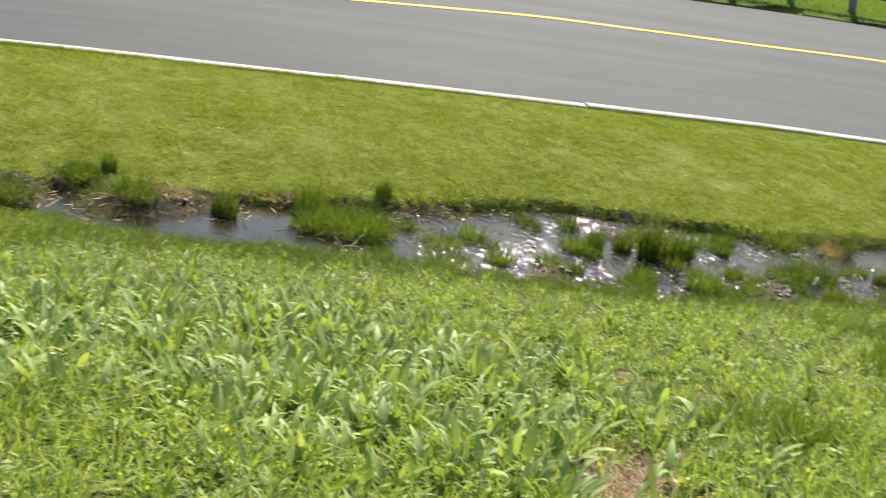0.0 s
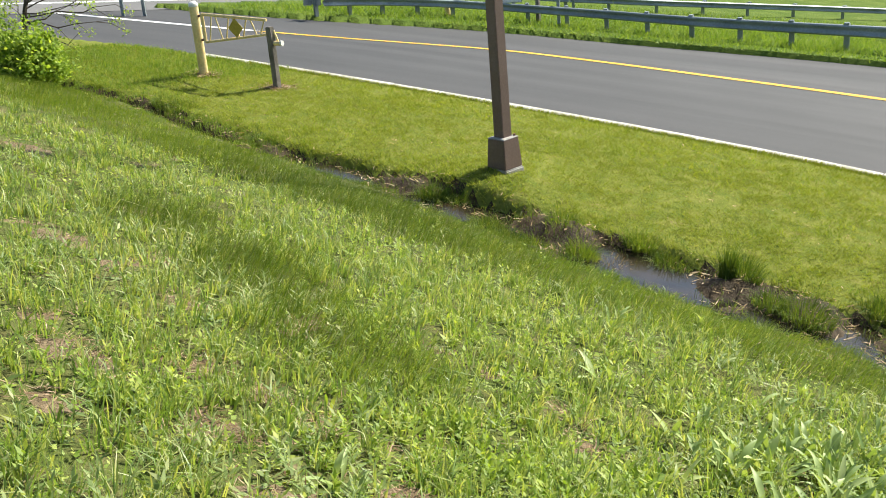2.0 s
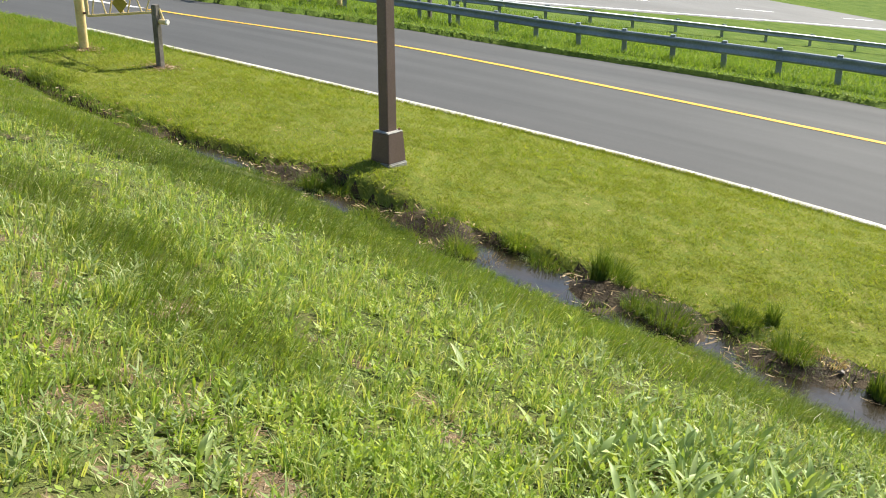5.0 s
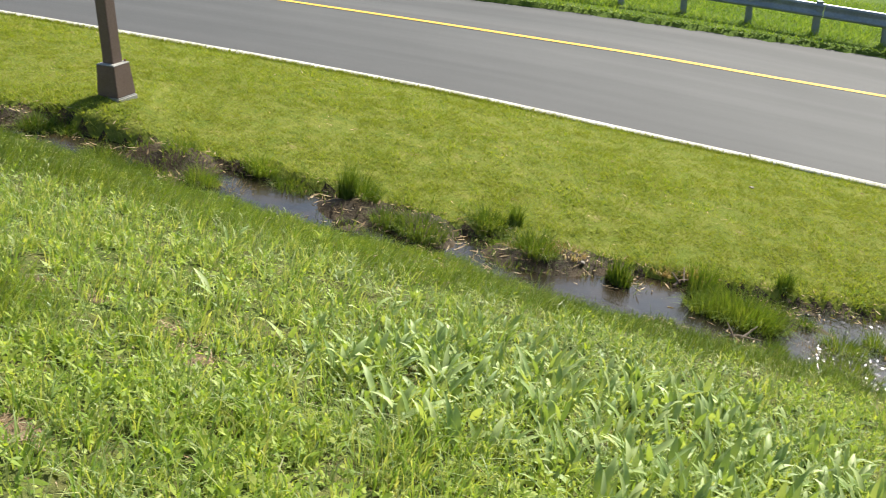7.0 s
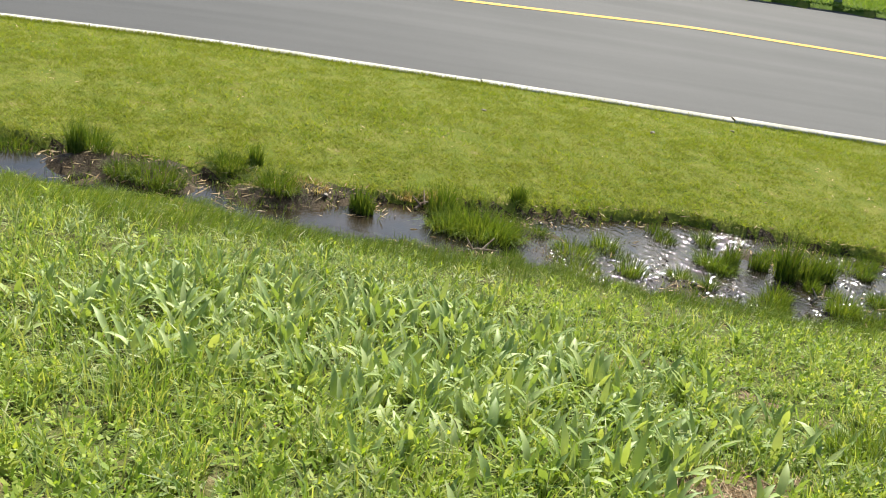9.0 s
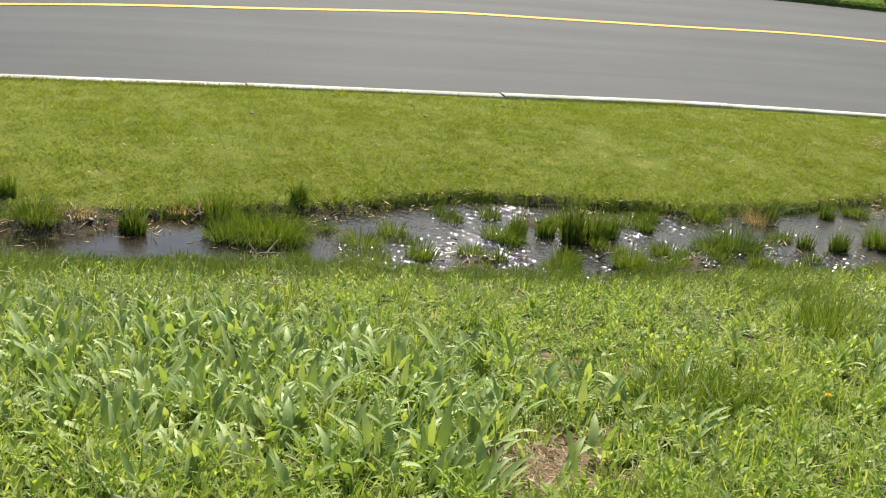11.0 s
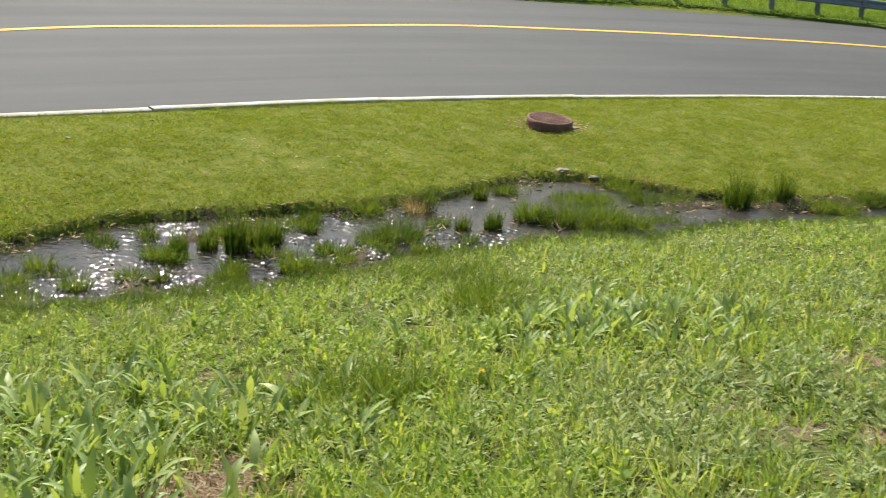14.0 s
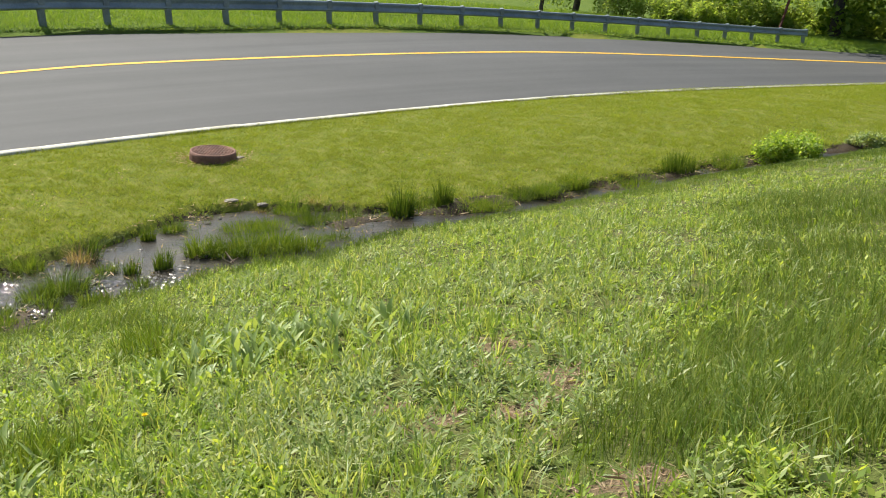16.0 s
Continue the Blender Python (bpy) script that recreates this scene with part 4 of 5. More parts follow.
def by_water(x, y):
    """Growth stays low along the water and on the open slope past it."""
    return (0.40 + 0.45 * lumps(x * 1.9, y * 1.9 + 3) * smooth(-9, -5, x) + 0.58 * smooth(0.2, 1.1, dist(x, y))) * np.interp(x, [-9, -5, 3.5, 6, 9], [0.7, 1, 1, 0.6, 0.45])


x, y = scatter(1500000, -14, 14, -2.2, 11, lambda x, y: soft_keep(x, y) * (0.6 + 0.4 * cover(x, y)) * seen_bank(x, y) * close_by(x, y, 0.55))
n = len(x)
wind = 0.9 + 0.7 * np.sin(0.9 * x + 0.5 * y) + rng.normal(0, 0.7, n)
stuff("soft_bank_grass", blade_mesh(on_ground(x, y), rng.uniform(0.08, 0.18, n) * by_water(x, y), rng.uniform(0.002, 0.0042, n), rng.uniform(0.4, 1.3, n), wind), G_SOFT, "fine soft dark-green grass by the water", "grass")


def tufts(count, keep, box4, blades, h, w, spread, lean):
    """Small bunches of blades fanning from one root each."""
    x, y = scatter(count, *box4, keep)
    size = np.repeat(rng.uniform(0.6, 1.25, len(x)), blades)
    x, y = np.repeat(x, blades), np.repeat(y, blades)
    n = len(x)
    a, q = rng.uniform(0, 6.283, n), spread * np.sqrt(rng.uniform(0, 1, n)) * size
    x, y = x + q * np.cos(a), y + q * np.sin(a)
    return blade_mesh(on_ground(x, y), rng.uniform(0.45, 1.1, n) * h * size * by_water(x, y), rng.uniform(*w, n), lean * rng.uniform(0.2, 1.2, n), a + rng.normal(0, 0.6, n))


def forbs(count, keep, box4, leaves, h, l, ratio):
    """Upright weeds: narrow leaves set round a short stem, smaller towards the tip."""
    x, y = scatter(count, *box4, keep)
    m = len(x)
    tall = h * rng.uniform(0.5, 1.25, m) * by_water(x, y)
    foot = on_ground(x, y)
    sway, lean = rng.uniform(0, 6.283, m), rng.uniform(0.0, 0.35, m)
    f = np.tile((np.arange(leaves) + 0.4) / leaves, m)
    k = np.repeat(np.arange(m), leaves)
    p = foot[k].copy()
    p[:, 0] += lean[k] * np.cos(sway[k]) * tall[k] * f
    p[:, 1] += lean[k] * np.sin(sway[k]) * tall[k] * f
    p[:, 2] += tall[k] * f * 0.9
    n = len(k)
    az = np.tile(np.arange(leaves) * 2.4, m) + sway[k] * 3 + rng.normal(0, 0.25, n)
    ln = l * rng.uniform(0.7, 1.2, n) * (1.1 - 0.6 * f) * np.clip(tall[k] / h, 0.6, 1.2)
    v1, f1 = chip_mesh(p, ln, ln * ratio * rng.uniform(0.8, 1.3, n), az, 0.15 + 0.75 * f + rng.normal(0, 0.18, n))
    v2, f2 = blade_mesh(foot, tall, np.full(m, 0.004), lean, sway)
    return np.concatenate([v1, v2]), np.concatenate([f1, f2 + len(v1)])


def meadow_keep(x, y):
    d = dist(x, y)
    left = np.interp(x, [-6, -3.5, -1, 1, 3, 6], [1.0, 0.9, 0.5, 0.40, 0.5, 0.9]) * (0.35 + 0.65 * smooth(0.15, 0.6, lumps(x * 2.4 + 31, y * 2.4)))
    return (d > 0.2) * cover(x, y) * left * (1 - 0.8 * soft_keep(x, y)) * seen_bank(x, y) * close_by(x, y, 0.4)


WEED_BOX = (-8, 8, -0.6, 8.6)
NEAR_BOX = (-12, 12, -1.2, 10.2)
stuff("meadow_grass", tufts(60000, meadow_keep, NEAR_BOX, 15, 0.125, (0.003, 0.0085), 0.035, 1.0), G_MEADOW, "bright green uncut grass in small tufts on the slope", "grass")
stuff("pale_meadow_grass", tufts(15000, lambda x, y: meadow_keep(x, y) * lumps(x * 0.9 + 11, y * 0.9), NEAR_BOX, 12, 0.15, (0.003, 0.007), 0.03, 1.25), G_PALE, "pale grey-green grass blades with a silvery sheen", "grass")


def weed_keep(x, y):
    d = dist(x, y)
    zone = np.interp(x, [-8, -4, -2, 1, 4, 8], [0.3, 0.55, 0.8, 1.0, 0.9, 0.5])
    return (d > 0.35) * cover(x, y) * zone * (1 - 0.75 * soft_keep(x, y)) * seen_bank(x, y) * close_by(x, y)


def weed_gap(x, y):
    """Fewer weeds among the docks, and none between their own patches."""
    return smooth(0.18, 0.62, lumps(x * 2.6 + 17, y * 2.6)) * (1 - 0.65 * np.exp(-(((x + 1.2) / 1.5) ** 2 + ((y - 3.6) / 1.1) ** 2) ** 2))


def bright_zone(x, y):
    return np.clip(1.6 * lumps(x * 1.1 + 2, y * 1.1 + 5) - 0.3 + 0.6 * np.exp(-((x - 0.4) / 1.1) ** 2 - ((y - 5.4) / 0.9) ** 2), 0.05, 1)


stuff("leafy_weeds", forbs(50000, lambda x, y: weed_keep(x, y) * bright_zone(x, y) * weed_gap(x, y), WEED_BOX, 11, 0.10, 0.055, 0.30), G_WEED, "bright yellow-green leafy weeds standing in the grass", "weeds")
stuff("grey_weeds", forbs(40000, lambda x, y: weed_keep(x, y) * (1.05 - bright_zone(x, y)) * weed_gap(x + 3, y), WEED_BOX, 14, 0.115, 0.060, 0.20), G_PALE, "narrow-leaved grey-green weeds on the slope", "weeds")
x, y = scatter(170000, -9, 9, -0.6, 8.8, lambda x, y: (dist(x, y) > 0.3) * (0.03 + 0.97 * cover(x, y)) * np.clip(1 - 0.7 * soft_keep(x, y), 0, 1) * close_by(x, y, 0.5))
n = len(x)
p = on_ground(x, y)
p[:, 2] += rng.uniform(0.004, 0.03, n)
l = rng.uniform(0.014, 0.034, n)
stuff("ground_cover", chip_mesh(p, l, l * rng.uniform(0.45, 0.8, n), rng.uniform(0, 6.3, n), rng.uniform(-0.1, 0.7, n)), G_WEED, "low clover-like leaves carpeting the soil", "weeds")


def rosettes(count, keep, box4, l0, l1, per):
    x, y = scatter(count, *box4, keep)
    xs, ys = np.repeat(x, per), np.repeat(y, per)
    m = len(xs)
    xs, ys = xs + rng.normal(0, 0.03, m), ys + rng.normal(0, 0.03, m)
    size = np.repeat(rng.uniform(0.6, 1.2, len(x)), per)
    l = rng.uniform(l0, l1, m) * size
    return dock_mesh(on_ground(xs, ys), l, l * rng.uniform(0.11, 0.19, m), rng.uniform(0, 6.3, m), rng.uniform(0.7, 1.5, m), rng.uniform(0.2, 1.4, m))


def dock_keep(x, y):
    d = dist(x, y)
    a = np.exp(-(((x + 1.2) / 1.6) ** 2 + ((y - 3.7) / 1.1) ** 2) ** 2)
    b = 0.6 * np.exp(-((x - 1.95) ** 2 + (y - 5.0) ** 2) / 0.25)
    return np.clip(a * (0.35 + 0.9 * lumps(x * 2.2 + 8, y * 2.2)) + b + 0.004, 0, 1) * (d > 0.7) * cover(x, y) * seen_bank(x, y)


stuff("dock_plants", rosettes(8000, dock_keep, (-5, 4, 1, 7), 0.10, 0.20, 7), G_DOCK, "broad grey-green dock leaves standing in the grass", "weeds")
stuff("young_dock_plants", rosettes(5200, lambda x, y: np.clip(0.7 * dock_keep(x, y) + np.interp(x, [-5, -2, 1, 6], [0.08, 0.16, 0.22, 0.2]), 0, 1) * (dist(x, y) > 0.5) * cover(x, y) * seen_bank(x, y), (-9, 9, 0, 8.5), 0.04, 0.10, 6), G_WEED, "small bright leaf rosettes across the slope", "weeds")
x, y = scatter(900000, -8.5, 8, -0.2, 8, lambda x, y: (dist(x, y) > 0.3) * close_by(x, y, 0.3) * np.clip(0.8 - cover(x, y), 0.01, 1))
n = len(x)
p = on_ground(x, y)
p[:, 2] += rng.uniform(0.002, 0.022, n)
stuff("dead_stems", chip_mesh(p, rng.gamma(3, 0.013, n), rng.uniform(0.002, 0.006, n), rng.uniform(0, 6.3, n), rng.uniform(-0.1, 0.4, n)), G_LITTER, "dry brown stems lying on bare soil", "straw")


# ---- tufts, straw, sticks and stones in the stream ----
def clump(name, x, y, h, r, count, material, label, category, group, lean=0.45, width=0.007, tilt=None, z=None):
    count, r = int(1.5 * count), 1.15 * r
    a, q = rng.uniform(0, 2 * np.pi, count), r * np.sqrt(rng.uniform(0, 1, count))
    px, py = q * np.cos(a), q * np.sin(a) * 0.8
    hh = h * rng.uniform(0.35, 1.1, count) * (1 - 0.3 * (q / r) ** 2) * 1.2
    p = np.stack([px, py, np.full(count, -0.04)], 1)
    az = a + rng.normal(0, 0.5, count) if tilt is None else np.full(count, tilt) + rng.normal(0, 0.35, count)
    v, f = blade_mesh(p, hh, np.full(count, width), lean * rng.uniform(0.2, 1.2, count) * (0.3 + q / r), az)
    ob = np_mesh(name, v, f, material)
    zz = max(float(ground_z(x, y)), float(fall(x)) - 0.25) if z is None else z
    ob.location = (x, y, zz)
    return tagged(ob, label, category, group)


RUSHES = [(-2.66, 7.54, 0.28, 0.11), (-3.15, 7.08, 0.19, 0.07), (-2.22, 8.12, 0.16, 0.06), (-0.2, 8.41, 0.18, 0.07), (0.03, 8.35, 0.39, 0.08), (0.2, 8.46, 0.28, 0.08), (0.31, 8.61, 0.23, 0.08), (-0.41, 8.25, 0.23, 0.06), (1.99, 9.07, 0.15, 0.06), (2.27, 9.1, 0.21, 0.07), (2.33, 10.06, 0.16, 0.06), (5.01, 10.06, 0.35, 0.12), (5.55, 10.16, 0.31, 0.09), (-5.38, 6.37, 0.29, 0.06), (-3.22, 7.13, 0.19, 0.07), (9.29, 10.77, 0.24, 0.21), (-4.21, 7.17, 0.19, 0.05)]
for x, y, h, r in RUSHES:
    clump("rush_tuft", x, y, 1.15 * h, 0.95 * r, int(80 + 1300 * r), G_RUSH, "upright dark-green rush tuft standing in the stream", "rush", "rush tufts", 0.25, 0.006)
# tussocks: the riffle, the still pool and the reach below it, the narrow reach past the lamp post
GREEN = "arching green grass tussock growing in shallow water"
RIFFLE = [(-2.25, 7.37, 0.23, 0.19), (-2.38, 7.43, 0.19, 0.11), (-2.1, 7.46, 0.2, 0.12), (-1.54, 7.56, 0.13, 0.12), (-1.38, 7.19, 0.12, 0.16), (-1.51, 7.04, 0.08, 0.12), (-1.89, 7.72, 0.09, 0.05), (-1.23, 7.78, 0.09, 0.08), (-0.71, 7.69, 0.11, 0.06), (-0.99, 7.13, 0.11, 0.06), (-0.79, 8.75, 0.06, 0.05), (-0.55, 8.16, 0.17, 0.08), (-0.45, 8.09, 0.14, 0.07), (0.5, 7.9, 0.21, 0.08), (0.68, 7.87, 0.15, 0.11), (1.17, 9.5, 0.16, 0.09), (1.39, 8.79, 0.22, 0.13), (1.19, 8.67, 0.14, 0.13), (0.82, 8.39, 0.11, 0.11), (0.5, 9.05, 0.11, 0.12), (-0.01, 7.61, 0.12, 0.11), (-0.29, 7.44, 0.09, 0.09)]
POOL = [(2.67, 9.38, 0.2, 0.1), (2.9, 9.31, 0.22, 0.12), (3.11, 9.29, 0.24, 0.13), (3.39, 9.3, 0.25, 0.15), (3.63, 9.25, 0.19, 0.13), (3.28, 10.08, 0.14, 0.16), (3.95, 10.58, 0.18, 0.13), (4.03, 10.15, 0.15, 0.15), (4.02, 9.46, 0.11, 0.1), (2.62, 10.28, 0.14, 0.08), (3.52, 10.11, 0.13, 0.14), (4.41, 10.17, 0.13, 0.14), (5.37, 10.27, 0.17, 0.12), (5.86, 10.03, 0.12, 0.16), (6.11, 9.99, 0.15, 0.15), (6.58, 10.27, 0.16, 0.13), (3.09, 8.65, 0.2, 0.11), (3.3, 8.66, 0.15, 0.08), (6.96, 10.25, 0.15, 0.14), (7.47, 10.47, 0.14, 0.14), (8.34, 10.34, 0.15, 0.17), (10.21, 10.84, 0.17, 0.15)]
NARROWS = [(-5.31, 6.5, 0.2, 0.1), (-4.61, 6.4, 0.14, 0.16), (-4.89, 6.36, 0.12, 0.11), (-4.37, 7, 0.14, 0.12), (-3.82, 6.87, 0.18, 0.12), (-4.11, 6.86, 0.11, 0.07), (-6.93, 5.29, 0.12, 0.11), (-6.31, 5.65, 0.17, 0.1), (-4.63, 5.86, 0.17, 0.09), (-6.72, 5.49, 0.08, 0.11), (-5.88, 6.25, 0.13, 0.12), (-6.23, 6.24, 0.1, 0.12), (-8.04, 5.29, 0.17, 0.1), (-7.89, 5.48, 0.14, 0.12), (-7.18, 5.3, 0.12, 0.13), (-6.79, 5.27, 0.1, 0.11), (-11.74, 4.29, 0.09, 0.18), (-12.05, 4.2, 0.08, 0.15), (-10.08, 4.52, 0.08, 0.14), (-6.78, 5.82, 0.1, 0.12), (-2.49, 7.28, 0.18, 0.12), (-5.09, 5.84, 0.05, 0.05)]
for x, y, h, r in RIFFLE + POOL + NARROWS:
    clump("grass_tussock", x, y, 1.25 * h, 1.2 * r, int(100 + 2300 * r), G_RUSH if (x * 7.3) % 1 < 0.45 else G_SOFT, GREEN, "grass tussock", "stream tussocks", 0.95, 0.0048)
STRAW = [(1.63, 9.59, 0.2, 0.07), (3.39, 10.99, 0.06, 0.11), (3.68, 10.74, 0.11, 0.08), (4.28, 10.71, 0.09, 0.11), (-3.97, 6.86, 0.1, 0.08), (-6.12, 5.81, 0.09, 0.13), (-3.66, 7.07, 0.08, 0.11), (-10.38, 4.37, 0.06, 0.16), (-2.03, 6.85, 0.07, 0.11), (-2.81, 7.69, 0.09, 0.06), (-6.93, 5.91, 0.05, 0.13), (-1.69, 7.4, 0.08, 0.15), (-3.39, 6.92, 0.06, 0.1), (-3.04, 7.6, 0.06, 0.1)]
for x, y, h, r in STRAW:
    clump("straw_tuft", x, y, h, 1.3 * r, int(60 + 1100 * r), G_STRAW, "pale dry straw tuft matted at the water's edge", "straw", "straw tufts", 1.1, 0.005)
clump("dark_rush_stand", 1.72, 9.62, 0.34, 0.07, 60, G_RUSH, "dark rushes leaning over a straw clump", "rush", "rush tufts", 0.8, tilt=0.3)
for x, y, h, r, c in ((1.5, 5.62, 0.26, 0.20, 420), (0.64, 4.05, 0.25, 0.20, 460), (0.85, 4.1, 0.20, 0.15, 260), (1.65, 6.0, 0.2, 0.2, 260)):
    clump("grass_tuft", x, y, h, r, c, G_SOFT, "tall fine grass tuft on the weedy slope", "grass tuft", "bank tufts", 0.75, 0.005)
# low sprigs breaking the riffle between the tussocks
sprig_rng = random.Random(31)
for k in range(34):
    x = sprig_rng.uniform(-1.9, 2.1)
    near, far = float(near_edge(np.array([x]))[0]), float(far_edge(np.array([x]))[0])
    y = near + (far - near) * sprig_rng.choice((sprig_rng.uniform(0.05, 0.95), sprig_rng.uniform(0.0, 0.3)))
    r = sprig_rng.uniform(0.04, 0.10)
    clump("grass_tussock", x, y, sprig_rng.uniform(0.09, 0.18), r, int(40 + 900 * r), G_RUSH if k % 2 else G_SOFT, "low green grass sprig breaking the rippled water", "grass tussock", "stream tussocks", 0.75, 0.0055, z=float(fall(x)) - 0.225)


def in_stream(x, y, pad=0.1):
    return (y > near_edge(x) - pad) & (y < far_edge(x) + pad)


def shallow(x, y):
    """1 where the bed rises to the surface, 0 in open water."""
    return smooth(-0.30, -0.24, ground_z(x, y) - fall(x))


x, y = scatter(170000, -12, 12, 3, 12, lambda x, y: in_stream(x, y) * np.clip(shallow(x, y) * (1.8 * lumps(x * 2.2, y * 2.2) - 0.25) + 0.8 * smooth(0.3, 0.0, y - near_edge(x)) + 0.5 * smooth(0.2, 0.0, far_edge(x) - y) + 0.25 * smooth(-8.5, -10, x), 0.0, 0.95))
n = len(x)
p = on_ground(x, y)
p[:, 2] = np.maximum(p[:, 2], fall(x) - 0.245)
pick = rng.uniform(0, 1, n) < 0.45
for q, name, mat, text in ((pick, "marsh_grass", G_RUSH, "dark green shoots rising from shallow water"), (~pick, "marsh_grass", G_SOFT, "thin light-green shoots rising from shallow water")):
    m = int(q.sum())
    stuff(name, blade_mesh(p[q], rng.uniform(0.03, 0.10, m), rng.uniform(0.003, 0.006, m), rng.uniform(0.4, 1.4, m), rng.uniform(0, 6.3, m)), mat, text, "grass")
x, y = scatter(70000, -13, 12, 2.5, 12, lambda x, y: in_stream(x, y, 0.18) * np.clip(shallow(x, y) * (0.25 + 0.8 * lumps(x * 3 + 5, y * 3)) + 0.7 * smooth(0.22, 0.0, np.abs(y - far_edge(x))) * lumps(x * 2 + 7, y * 2), 0.02, 0.8))
n = len(x)
p = on_ground(x, y)
p[:, 2] = np.maximum(p[:, 2], fall(x) - 0.24) + 0.006
stuff("stream_debris", chip_mesh(p, rng.uniform(0.03, 0.12, n), rng.uniform(0.004, 0.016, n), rng.uniform(0, 6.3, n), rng.uniform(-0.1, 0.35, n)), G_STRAW, "broken straw and leaf scraps along the stream", "straw")
x, y = scatter(420, -12, 9, 3, 12, lambda x, y: in_stream(x, y, 0.0) * np.clip(0.05 + 0.95 * shallow(x, y), 0, 1) * (1 - 0.9 * smooth(-3.2, -2.4, x) * smooth(4.2, 3.6, x)))
for a, c in zip(x[:70], y[:70]):
    h = float(rng.uniform(0.06, 0.17))
    clump("grass_tussock", float(a), float(c), h, h * float(rng.uniform(0.7, 1.1)), int(70 + 500 * h), G_SOFT, GREEN, "grass tussock", "stream tussocks", 1.5, 0.005)


x, y = scatter(400, -1.7, 2.6, 6.8, 10.5, lambda x, y: in_stream(x, y, -0.08) * smooth(0.35, 0.6, lumps(x * 2.2 + 5, y * 2.2 + 1)))
for a, c in zip(x[:46], y[:46]):
    h = float(rng.uniform(0.04, 0.11))
    clump("grass_tussock", float(a), float(c), h, h * float(rng.uniform(0.5, 0.9)), int(40 + 400 * h), G_RUSH if h > 0.07 else G_SOFT, GREEN, "grass tussock", "stream tussocks", 1.1, 0.0045)


def build_driftwood(x, y, l, az):
    z = max(float(ground_z(x, y)), float(fall(x)) - 0.24)
    top = thing("driftwood", (x, y, z + 0.02), az, False, "broken grey-brown branch stranded at the water's edge", "branch", "driftwood")
    part("stem", join(rod((-l / 2, 0, -0.01), (-l * 0.1, 0.02, 0.025), 0.013, 7, 0.010), rod((-l * 0.1, 0.02, 0.025), (l / 2, -0.01, 0.045), 0.010, 7, 0.004)), DEAD, top)
    part("twig", rod((0, 0, 0.02), (l * 0.35, 0.10, 0.10), 0.010, 6, 0.004), DEAD, top)
    part("splinter", rod((-l * 0.2, 0, 0.01), (-l * 0.45, 0.07, 0.08), 0.010, 6, 0.004), DEAD, top)


build_driftwood(-2.1, 6.94, 0.26, 0.35)
build_driftwood(-2.83, 7.54, 0.18, 1.1)
build_driftwood(2.85, 8.92, 0.16, 0.9)
build_driftwood(0.33, 8.02, 0.15, 0.5)


def build_stone(x, y, sx, sy, sz):
    bm = bmesh.new()
    bmesh.ops.create_icosphere(bm, subdivisions=3, radius=1)
    for v in bm.verts:
        v.co *= 1 + 0.30 * noise.noise(v.co * 1.6 + Vector((x, y, 0)))
        v.co.x, v.co.y, v.co.z = v.co.x * sx, v.co.y * sy, v.co.z * sz
    bm.normal_update()
    ob = part("stone", bm, STONE)
    ob.location = (x, y, max(float(ground_z(x, y)), float(fall(x)) - 0.26) + sz * 0.3)
    tagged(ob, "pale rounded stone half sunk in stream mud", "stone", "stream stones")


for x, y, sx, sy, sz in ((3.4, 10.95, 0.08, 0.05, 0.022), (3.7, 10.8, 0.06, 0.045, 0.025), (4.1, 10.4, 0.04, 0.035, 0.015), (-3.5, 7.05, 0.035, 0.03, 0.012), (-1.70, 10.97, 0.035, 0.028, 0.018), (-3.32, 10.12, 0.03, 0.022, 0.014), (-0.99, 11.96, 0.03, 0.02, 0.014)):
    build_stone(x, y, sx, sy, sz)


def pebble_mesh(p, size):
    """Rough many-sided pebbles, twenty faces each."""
    bm = bmesh.new()
    bmesh.ops.create_icosphere(bm, subdivisions=1, radius=1)
    unit = np.array([tuple(q.co) for q in bm.verts])
    tri = np.array([[q.index for q in f.verts] for f in bm.faces])
    bm.free()
    n, m = len(p), len(unit)
    shape = unit[None] * (size[:, None, None] * rng.uniform(0.5, 1.2, (n, 1, 3)) * np.array([1, 1, 0.6])) * rng.uniform(0.8, 1.2, (n, m, 1))
    return (p[:, None] + shape).reshape(-1, 3), (tri[None] + m * np.arange(n)[:, None, None]).reshape(-1, 3)


x, y = scatter(16000, -4, 5.5, 6, 11.5, lambda x, y: in_stream(x, y, -0.05) * np.clip(1.7 * lumps(x * 2.6 + 3, y * 2.6) - 0.55, 0, 1) * smooth(-3.5, -1.2, x))
n = len(x)
p = np.stack([x, y, np.maximum(ground_z(x, y), fall(x) - 0.252) + rng.uniform(-0.008, 0.006, n)], 1)
stuff("stream_pebbles", pebble_mesh(p, rng.gamma(4, 0.0042, n)), WET_PEBBLE, "dark wet pebbles breaking the shallow water", "pebbles")


def by_gate(x, y):
    """Long grass at the gate and over the ditch, but for one small pool."""
    lawn = ((y > far_edge(x) - 0.2) & (y < kerb_y(x) - 0.05)) * np.clip(smooth(-12.5, -13.2, x) + 0.5 * smooth(-11.8, -12.4, x) * smooth(0.7, 0.1, y - far_edge(x)), 0, 1)
    ditch = ((y > near_edge(x) - 0.15) & (y < far_edge(x) + 0.12)) * smooth(-9.6, -10.3, x) * (1 - np.exp(-(((x + 11.95) / 0.42) ** 2 + ((y - 4.05) / 0.25) ** 2) ** 2))
    return np.maximum(lawn, ditch) * (0.4 + 0.6 * lumps(x * 3, y * 3))


